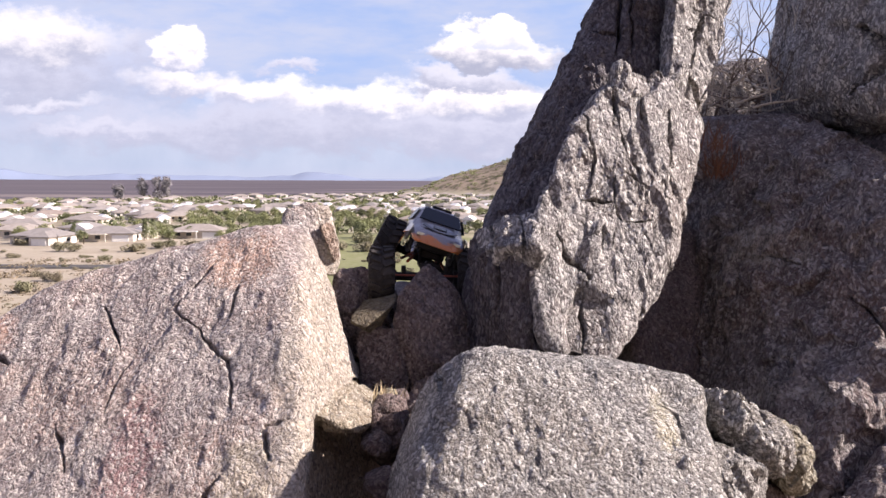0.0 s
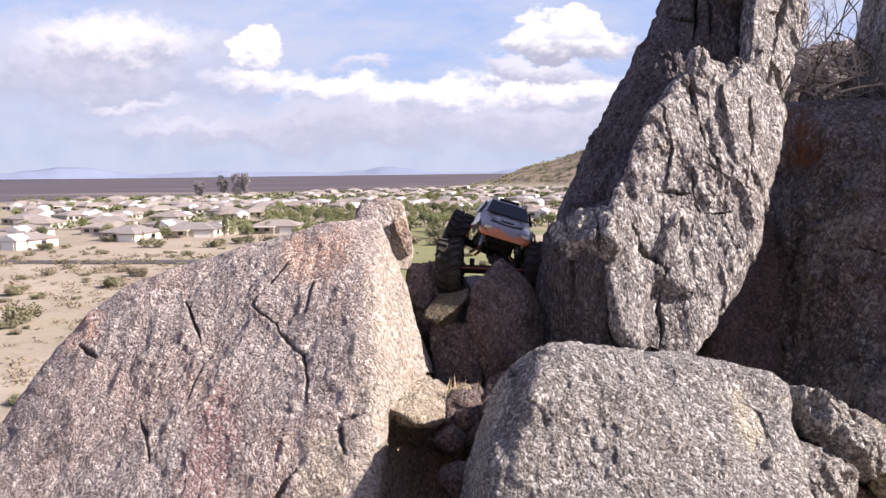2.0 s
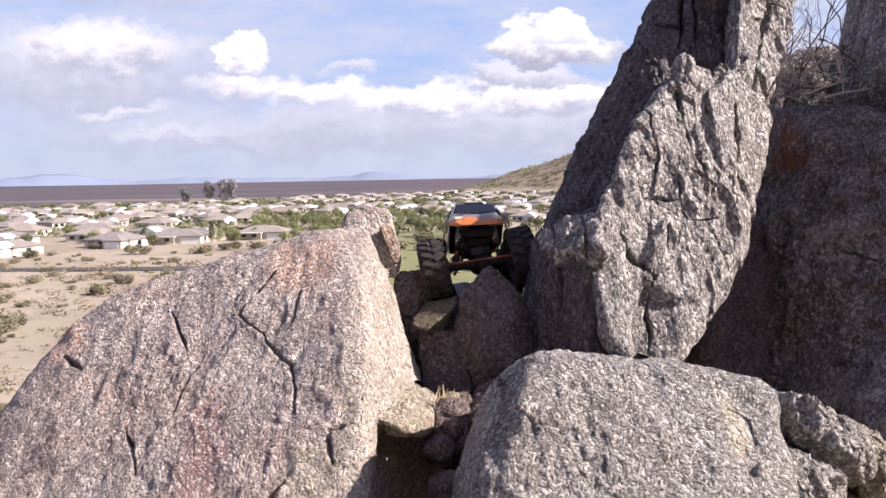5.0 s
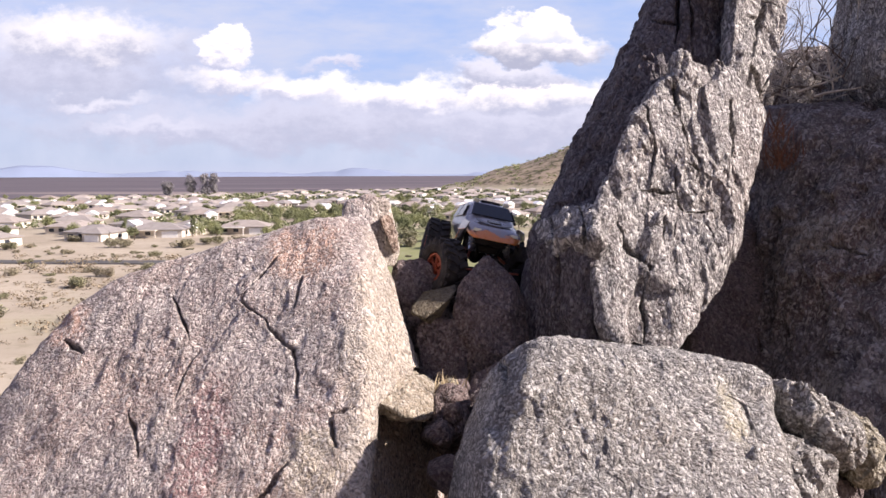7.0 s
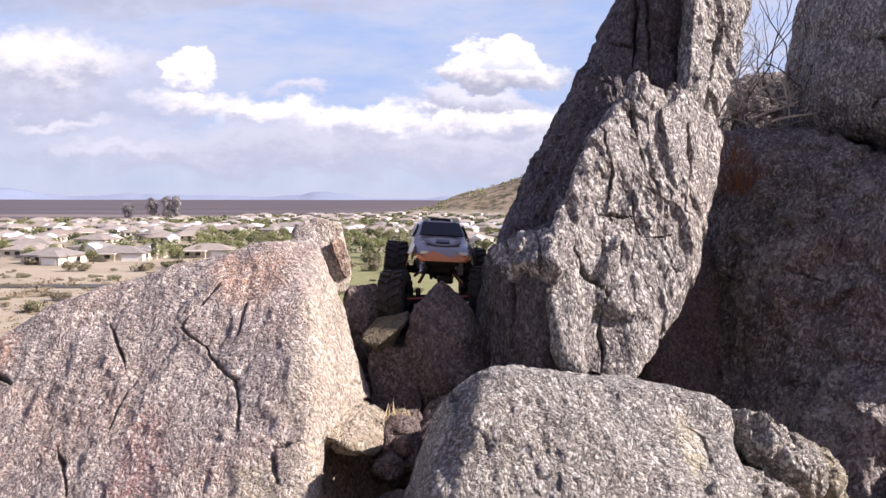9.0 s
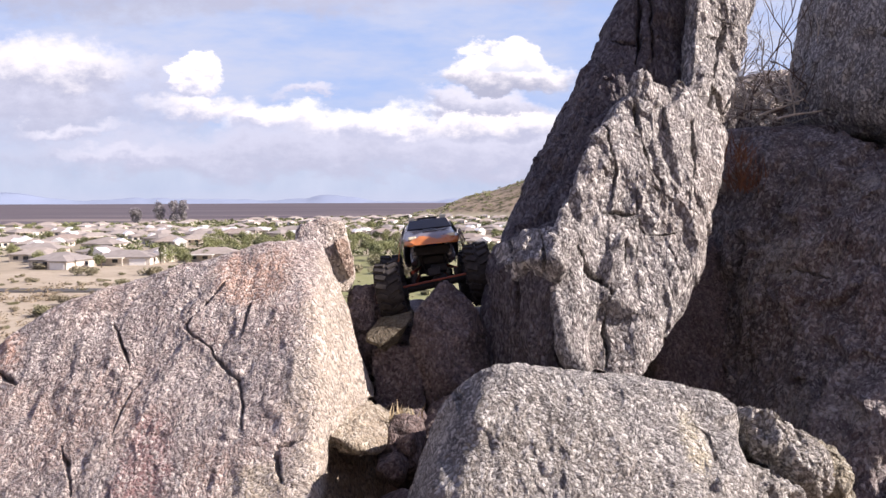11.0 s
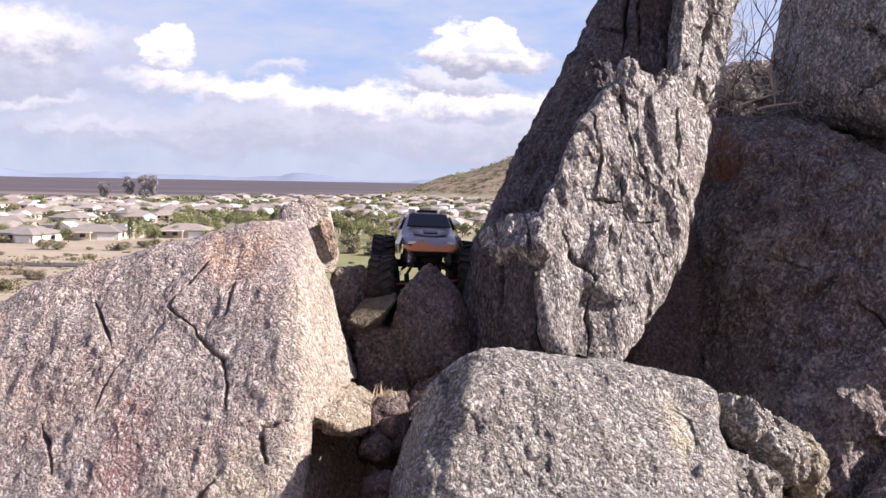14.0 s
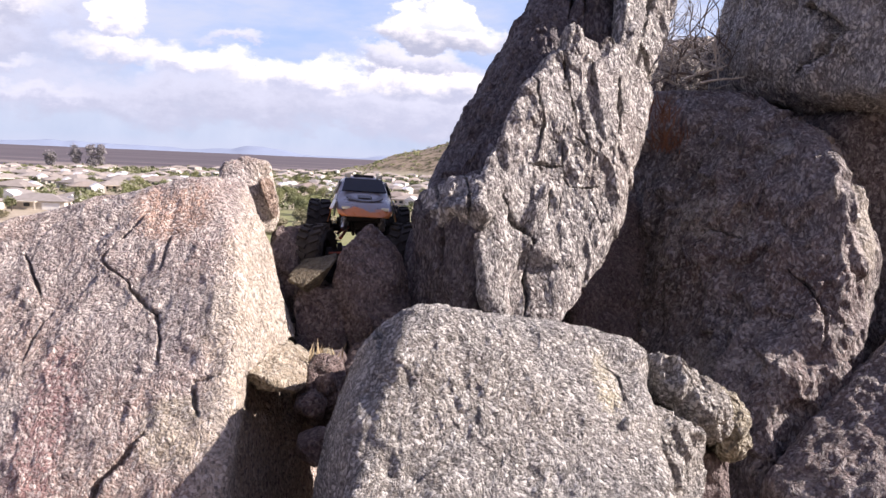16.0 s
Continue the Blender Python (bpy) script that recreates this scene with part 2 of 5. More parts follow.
def ground_material():
    m, n = material("desert_ground")
    sep = n.add("ShaderNodeSeparateXYZ")
    n.link(n.at, sep.inputs[0])
    x, y = sep.outputs[0], sep.outputs[1]
    patch = n.noise(n.at, 0.035, 5, 0.6)
    small = n.noise(n.at, 0.35, 5, 0.7)
    grit = n.noise(n.at, 14, 4, 0.7)
    sand = n.mix(n.ramp(patch, (0.35, 0.0), (0.65, 1.0)), (0.29, 0.245, 0.185), (0.40, 0.345, 0.27))
    sand = n.mix(n.math("MULTIPLY", n.ramp(small, (0.52, 0.0), (0.68, 1.0)), 0.55), sand, (0.20, 0.17, 0.11))
    sand = n.mix(n.math("MULTIPLY", n.ramp(grit, (0.45, 0.0), (0.7, 1.0)), 0.4), sand, (0.24, 0.19, 0.14))
    # watered green strip beyond the road
    gx = n.math("ABSOLUTE", n.math("ADD", x, n.math("ADD", 22, n.math("MULTIPLY", n.math("SUBTRACT", patch, 0.5), 90))))
    green = n.math("MULTIPLY", n.range(gx, 20, 52, 1, 0, True), n.math("MULTIPLY", n.range(y, 95, 130, 0, 1, True), n.range(y, 330, 380, 1, 0, True)))
    colour = n.mix(n.math("MULTIPLY", green, n.ramp(small, (0.25, 0.55), (0.6, 1.0))), sand, n.mix(patch, (0.13, 0.145, 0.06), (0.23, 0.24, 0.105)))
    # town gardens, then the far plain, its cloud shadow put into the dark colour
    edge = n.math("ADD", y, n.math("MULTIPLY", n.math("SUBTRACT", n.noise(n.at, 0.004, 3), 0.5), 300))
    edge = n.math("SUBTRACT", edge, n.math("MULTIPLY", x, 1.7))
    town = n.range(edge, 500, 800, 0, 1, True)
    colour = n.mix(n.math("MULTIPLY", town, 0.7), colour, n.mix(n.noise(n.at, 0.05, 4), (0.20, 0.20, 0.12), (0.34, 0.29, 0.22)))
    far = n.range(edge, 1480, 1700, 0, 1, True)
    # dark plain tone carrying the cloud shadow, broken by paler strips
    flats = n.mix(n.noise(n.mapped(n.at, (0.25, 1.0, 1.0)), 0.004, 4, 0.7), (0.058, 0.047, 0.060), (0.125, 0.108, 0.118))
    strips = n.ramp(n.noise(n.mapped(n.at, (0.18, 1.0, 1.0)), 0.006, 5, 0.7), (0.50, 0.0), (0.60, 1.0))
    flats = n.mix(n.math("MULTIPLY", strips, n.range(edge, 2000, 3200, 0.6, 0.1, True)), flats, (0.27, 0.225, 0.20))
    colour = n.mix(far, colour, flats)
    # stony hillside with low scrub
    up = n.math("MULTIPLY", n.range(sep.outputs[2], -17, -9, 0, 1, True), n.range(y, 1860, 1960, 1, 0, True))
    scrub = n.mix(n.ramp(n.noise(n.at, 0.055, 6, 0.75), (0.48, 0.0), (0.56, 1.0)), (0.28, 0.22, 0.16), (0.085, 0.075, 0.042))
    near = n.mix(n.ramp(grit, (0.35, 0.0), (0.65, 1.0)), (0.14, 0.10, 0.08), (0.30, 0.235, 0.17))
    hill = n.mix(n.range(y, 60, 160, 0, 1), near, scrub)
    colour = n.mix(up, colour, hill)
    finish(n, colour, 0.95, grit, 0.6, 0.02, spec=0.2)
    return m


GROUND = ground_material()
ASPHALT = plain("asphalt", (0.065, 0.06, 0.058), 0.9, 0, 0.25, 0.4)
ROOF = tinted("roof_tiles", ((0.28, 0.225, 0.195), (0.31, 0.275, 0.245), (0.28, 0.255, 0.24), (0.36, 0.315, 0.28), (0.24, 0.215, 0.20)), 0.85)
STUCCO = tinted("stucco", ((0.62, 0.56, 0.47), (0.74, 0.69, 0.61), (0.52, 0.455, 0.39), (0.82, 0.80, 0.76)), 0.9)
TRIM = plain("white_trim", (0.80, 0.79, 0.76), 0.6, 0, 0.06, 1.0)
PANE = plain("dark_glass", (0.03, 0.035, 0.045), 0.08, 0, 0.2, 1.0)
LEAF = tinted("desert_leaves", ((0.21, 0.205, 0.115), (0.28, 0.265, 0.16), (0.33, 0.285, 0.20), (0.24, 0.235, 0.14)), 0.8)
LEAF_MID = tinted("mesquite_leaves", ((0.24, 0.265, 0.12), (0.31, 0.33, 0.155), (0.285, 0.295, 0.145)), 0.8)
LEAF_DARK = tinted("tree_leaves", ((0.14, 0.155, 0.075), (0.18, 0.20, 0.095), (0.215, 0.225, 0.115)), 0.75)
SCRUB = plain("dry_scrub", (0.25, 0.20, 0.135), 0.9, 0, 0.35, 0.3)
# leaves of the gum trees, greyed in the colour itself for distance haze
LEAF_FAR = plain("hazed_leaves", (0.27, 0.255, 0.26), 0.9, 0, 0.3, 0.5)
BARK = plain("bark", (0.12, 0.09, 0.065), 0.95, 0, 0.35, 8.0, 0.5)
TWIG = plain("dead_twig", (0.56, 0.50, 0.42), 0.9, 0, 0.4, 30.0)
TWIG_DARK = plain("brown_twig", (0.15, 0.11, 0.085), 0.9, 0, 0.4, 30.0)
STRAW = tinted("dry_grass", ((0.52, 0.42, 0.25), (0.42, 0.32, 0.19), (0.60, 0.50, 0.33)), 0.9)
# distance haze put into the rock colour as pale blue
HAZE = plain("haze_coloured_rock", (0.205, 0.25, 0.345), 1.0, 0, 0.08, 0.002)


# ---- mesh helpers ----
def part(name, bm, mat, parent=None, label="", smooth=False):
    me = bpy.data.meshes.new(name)
    bm.to_mesh(me)
    bm.free()
    me.materials.append(mat)
    if smooth:
        me.polygons.foreach_set("use_smooth", [True] * len(me.polygons))
    ob = new(name, me)
    ob.parent = parent
    if label:
        tagged(ob, label)
    return ob


def arrays(name, verts, faces, mat, smooth=True):
    me = bpy.data.meshes.new(name)
    v, f = np.asarray(verts, dtype=np.float32), np.asarray(faces, dtype=np.int32)
    k = f.shape[1]
    me.vertices.add(len(v))
    me.vertices.foreach_set("co", v.ravel())
    me.loops.add(f.size)
    me.loops.foreach_set("vertex_index", f.ravel())
    me.polygons.add(len(f))
    me.polygons.foreach_set("loop_start", np.arange(0, f.size, k, dtype=np.int32))
    me.polygons.foreach_set("use_smooth", np.full(len(f), smooth))
    me.update(calc_edges=True)
    me.validate()
    me.materials.append(mat)
    return me


def box(bm, cx, cy, cz, sx, sy, sz, bevel=0.0, turn=None):
    m = Matrix.Translation((cx, cy, cz)) @ (turn or Matrix.Identity(4)) @ Matrix.Diagonal((sx, sy, sz, 1))
    vs = bmesh.ops.create_cube(bm, size=1, matrix=m)["verts"]
    if bevel:
        es = {e for v in vs for e in v.link_edges}
        bmesh.ops.bevel(bm, geom=list(es), offset=bevel, segments=2, affect="EDGES", profile=0.6)


def rod(bm, a, b, r0, r1=None, sides=8):
    a, b = Vector(a), Vector(b)
    d = b - a
    m = Matrix.Translation((a + b) / 2) @ d.to_track_quat("Z", "Y").to_matrix().to_4x4()
    bmesh.ops.create_cone(bm, cap_ends=True, segments=sides, radius1=r0, radius2=r0 if r1 is None else r1, depth=d.length, matrix=m)


# ---- noise for rock surfaces ----
def hashed(i, j, k, seed):
    h = (i * 374761393 + j * 668265263 + k * 2147483647 + seed * 974711) & 0xFFFFFFFF
    h = ((h ^ (h >> 13)) * 1274126177) & 0xFFFFFFFF
    h = ((h ^ (h >> 16)) * 2246822519) & 0xFFFFFFFF
    return ((h ^ (h >> 15)) & 0xFFFFFF) / float(0xFFFFFF)


def value_noise(p, seed=0):
    """Smooth noise from -1 to 1 at each row of p."""
    q = np.floor(p)
    f = p - q
    f = f * f * f * (f * (f * 6 - 15) + 10)
    q = q.astype(np.int64)
    out = np.zeros(len(p))
    for a in (0, 1):
        for b in (0, 1):
            for c in (0, 1):
                w = (f[:, 0] if a else 1 - f[:, 0]) * (f[:, 1] if b else 1 - f[:, 1]) * (f[:, 2] if c else 1 - f[:, 2])
                out += w * hashed(q[:, 0] + a, q[:, 1] + b, q[:, 2] + c, seed)
    return out * 2 - 1


def fbm(p, octaves=4, seed=0, ridged=False):
    out, amp = np.zeros(len(p)), 1.0
    for o in range(octaves):
        v = value_noise(p * 2 ** o + 17.3 * o, seed + o)
        out += amp * ((1 - 2 * np.abs(v)) if ridged else v)
        amp *= 0.5
    return out


SPHERES = {}


def sphere(level):
    if level not in SPHERES:
        bm = bmesh.new()
        bmesh.ops.create_icosphere(bm, subdivisions=level, radius=1)
        bm.verts.index_update()
        v = np.array([tuple(x.co) for x in bm.verts])
        f = np.array([[x.index for x in p.verts] for p in bm.faces])
        bm.free()
        SPHERES[level] = v, f
    return SPHERES[level]


def hull_planes(corners):
    """Outward planes (normal, offset) of the convex block with these corners."""
    c = np.array(corners, dtype=float)
    planes = []
    for i in range(len(c)):
        for j in range(i + 1, len(c)):
            for k in range(j + 1, len(c)):
                nrm = np.cross(c[j] - c[i], c[k] - c[i])
                size = np.linalg.norm(nrm)
                if size < 1e-7:
                    continue
                nrm = nrm / size
                s = (c - c[i]) @ nrm
                if s.max() < 1e-6:
                    planes.append((*nrm, nrm @ c[i]))
                elif s.min() > -1e-6:
                    planes.append((*-nrm, -nrm @ c[i]))
    seen = []
    for p in planes:
        if not any(np.dot(p[:3], q[:3]) > 0.9995 and abs(p[3] - q[3]) < 0.004 for q in seen):
            seen.append(p)
    return np.array(seen)


def facets(p, seed, cell, layer):
    """Broken faces: each patch of the surface is tilted and set back a little on its own, in two sizes."""
    rng = np.random.RandomState(seed)
    out = np.zeros(len(p))
    for size, amp, lean in ((cell, 0.0050, 0.11), (cell * 0.36, 0.0020, 0.10)):
        q = (p + 0.35 * size * np.stack([value_noise(p * 1.1 / size + k * 31, seed + k) for k in range(3)], axis=1)) * layer
        span = q.max(axis=0) - q.min(axis=0)
        count = int(min(420, max(12, 1.3 * (span[0] * span[1] + span[1] * span[2] + span[0] * span[2]) / size ** 2)))
        seats = q[rng.choice(len(q), count, replace=False)]
        back, tilt = rng.uniform(-1, 1, count) * amp, rng.uniform(-1, 1, (count, 3)) * lean
        for a in range(0, len(q), 20000):
            part_q = q[a:a + 20000]
            far = (part_q ** 2).sum(axis=1)[:, None] - 2 * part_q @ seats.T + (seats ** 2).sum(axis=1)[None]
            order = np.argpartition(far, 1, axis=1)[:, :2]
            pair = np.sqrt(np.maximum(np.take_along_axis(far, order, axis=1), 0))
            order = np.where((pair[:, :1] <= pair[:, 1:]), order, order[:, ::-1])
            pair = np.sort(pair, axis=1)
            heights = [np.clip(back[o] + ((part_q - seats[o]) * tilt[o]).sum(axis=1), -3 * amp, 3 * amp) for o in (order[:, 0], order[:, 1])]
            w = np.clip((pair[:, 1] - pair[:, 0]) / (size * 0.10), 0, 1)
            out[a:a + 20000] += heights[0] * (0.5 + 0.5 * w) + heights[1] * (0.5 - 0.5 * w)
    return out


def rock_mesh(name, corners, mat, level=6, rough=1.0, seed=1, cracks=(), centre=None, sharp=44, layer=(1.0, 1.0, 0.55), steps=1.0, cell=0.075, recess=()):
    """A broken block: flat faces between the given corners, worn edges, split by cracks.
    cracks: (width, depth, (x, z), (x, z), ...) cut into the side that faces -y.
    recess: (depth, (x, z), (x, z), ...) a hollow with that outline, pushed back in the same side."""
    planes = hull_planes(corners)
    c = np.array(corners)
    mid = np.array(centre) if centre is not None else c.mean(axis=0)
    ext = (c.max(axis=0) - c.min(axis=0)) / 2
    ext = ext / ext.max()
    dirs, faces = sphere(level)
    dirs = dirs * ext
    dirs = dirs / np.linalg.norm(dirs, axis=1)[:, None]
    gap = planes[:, 3] - planes[:, :3] @ mid
    k = np.maximum(dirs @ planes[:, :3].T, 0) / gap
    r = (k ** sharp).sum(axis=1) ** (-1.0 / sharp)
    p = mid + dirs * r[:, None]
    nrm = (k ** sharp) @ planes[:, :3]
    nrm = nrm / np.linalg.norm(nrm, axis=1)[:, None]
    q = p * np.array(layer)
    d = 0.010 * fbm(q * 5.0, 3, seed) + 0.0035 * fbm(q * 17, 3, seed + 5, True) + 0.0022 * fbm(q * 60, 3, seed + 9)
    d = d * rough
    d += rough * steps * facets(p, seed + 60, cell, np.array(layer))
    wob = np.stack([fbm(p * 26, 3, seed + 31), fbm(p * 26 + 50, 3, seed + 37)], axis=1) * 0.0045
    xz = p[:, [0, 2]] + wob
    for width, depth, *line in cracks:
        best, pull = np.full(len(p), 9.0), np.zeros((len(p), 2))
        for a, b in zip(line[:-1], line[1:]):
            a, b = np.array(a), np.array(b)
            t = np.clip(((xz - a) @ (b - a)) / ((b - a) @ (b - a)), 0, 1)
            to = a + t[:, None] * (b - a) - xz
            far = np.linalg.norm(to, axis=1)
            pull = np.where((far < best)[:, None], to, pull)
            best = np.minimum(best, far)
        front = nrm[:, 1] < 0.2
        ends = np.clip(np.minimum(np.linalg.norm(xz - np.array(line[0]), axis=1), np.linalg.norm(xz - np.array(line[-1]), axis=1)) / (width * 4), 0.35, 1)
        vary = (0.7 + 0.5 * value_noise(p * 30, seed + 3)) * ends
        near = np.maximum(0, 1 - best / (width * 2.6)) * 0.55 * front
        p[:, [0, 2]] += pull * near[:, None]
        best = best * (1 - near)
        d -= np.where(front, 1.5 * depth * np.maximum(0, 1 - best / (width * 0.75 * vary)), 0)
    p = p + nrm * d[:, None]
    if recess:
        depth, line = recess[0], np.array(recess[1:])
        inside = np.zeros(len(p), bool)
        at = p[:, [0, 2]] + wob * 0.8
        for a, b in zip(line, np.roll(line, -1, axis=0)):
            over = (a[1] > at[:, 1]) != (b[1] > at[:, 1])
            inside ^= over & (at[:, 0] < a[0] + (at[:, 1] - a[1]) / (b[1] - a[1] + 1e-9) * (b[0] - a[0]))
        inside &= p[:, 1] < mid[1] + 0.3
        p[inside, 1] += depth
        p[inside, 0] -= 0.1 * depth
    return arrays(name, p, faces, mat)


def rock(name, label, *args, category="rock", **kw):
    ob = new(name, rock_mesh(name, *args, **kw))
    return tagged(ob, label, category)


# ---- ground ----
VALLEY = -20.3


def ground_height(x, y):
    r = np.hypot(x, y - 1.5)
    p = np.stack([x, y, np.zeros_like(x)], axis=1)
    # steep ahead, gentle behind
    w = np.clip((1.2 - y) / 2.7, 0, 1)
    mound = np.maximum(0.45 - (0.62 - 0.46 * w * w * (3 - 2 * w)) * np.maximum(r - 2.2, 0), VALLEY)
    mound = mound + np.clip((r - 2) * 0.1, 0.0, 0.35) * fbm(p * 0.5, 3, 4) * (mound > VALLEY + 0.5)
    hill = VALLEY + np.maximum(0, 168 + 9 * fbm(p / 110, 4, 8) - 0.365 * np.hypot(x - 400, (y - 1550) * 1.35))
    # unseen slope behind the camera, added to block sky light from the cleft
    mound = np.maximum(mound, 0.3 + np.minimum(0.75 * (-0.9 - y), 14) - 0.45 * np.maximum(np.abs(x) - 1.5, 0))
    z = np.maximum(np.maximum(mound, hill), VALLEY)
    # the far flats climb towards the mountains, raising the horizon to fit the camera's view
    z = z + 0.0100 * np.maximum(y - 1900, 0) * (z <= VALLEY + 0.01)
    return z + np.where(z <= VALLEY + 0.01, 0.12 * fbm(p / 14, 2, 6), 0)


def ground():
    radii = np.concatenate([[0.0], np.geomspace(0.35, 4850, 190)])
    turns = np.linspace(0, 2 * np.pi, 361)[:-1]
    rr, tt = np.meshgrid(radii[1:], turns, indexing="ij")
    x, y = np.concatenate([[0], (rr * np.cos(tt)).ravel()]), np.concatenate([[1.5], (1.5 + rr * np.sin(tt)).ravel()])
    v = np.stack([x, y, ground_height(x, y)], axis=1)
    k, faces = len(turns), []
    for i in range(len(radii) - 2):
        a = 1 + i * k + np.arange(k)
        b = 1 + i * k + (np.arange(k) + 1) % k
        faces.append(np.stack([a, a + k, b + k], axis=1))
        faces.append(np.stack([a, b + k, b], axis=1))
    a = 1 + np.arange(k)
    faces.append(np.stack([np.zeros(k, int), a, 1 + (np.arange(k) + 1) % k], axis=1))
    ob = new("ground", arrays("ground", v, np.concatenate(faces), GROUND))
    tagged(ob, "pale sandy desert ground falling from a rocky hill to a wide plain", "ground", kind="structure")


ground()


def road():
    bm = bmesh.new()
    rows = []
    for x in [*range(-420, -90, 20), *range(-90, -40, 4)]:
        # the right end bends off to stay hidden from the camera
        y = 207 - 0.09 * max(0, x + 70) ** 2
        rows.append([bm.verts.new((x, y + s, VALLEY + 0.35)) for s in (-3.6, 3.6)] + [bm.verts.new((x, y + s, VALLEY - 0.3)) for s in (-4.2, 4.2)])
    for a, b in zip(rows[:-1], rows[1:]):
        bm.faces.new((a[0], b[0], b[1], a[1]))
        bm.faces.new((a[2], b[2], b[0], a[0]))
        bm.faces.new((a[1], b[1], b[3], a[3]))
    ob = part("road", bm, ASPHALT)
    tagged(ob, "dark asphalt road across the desert plain, bent off behind the pink boulder", "road", kind="structure")


road()


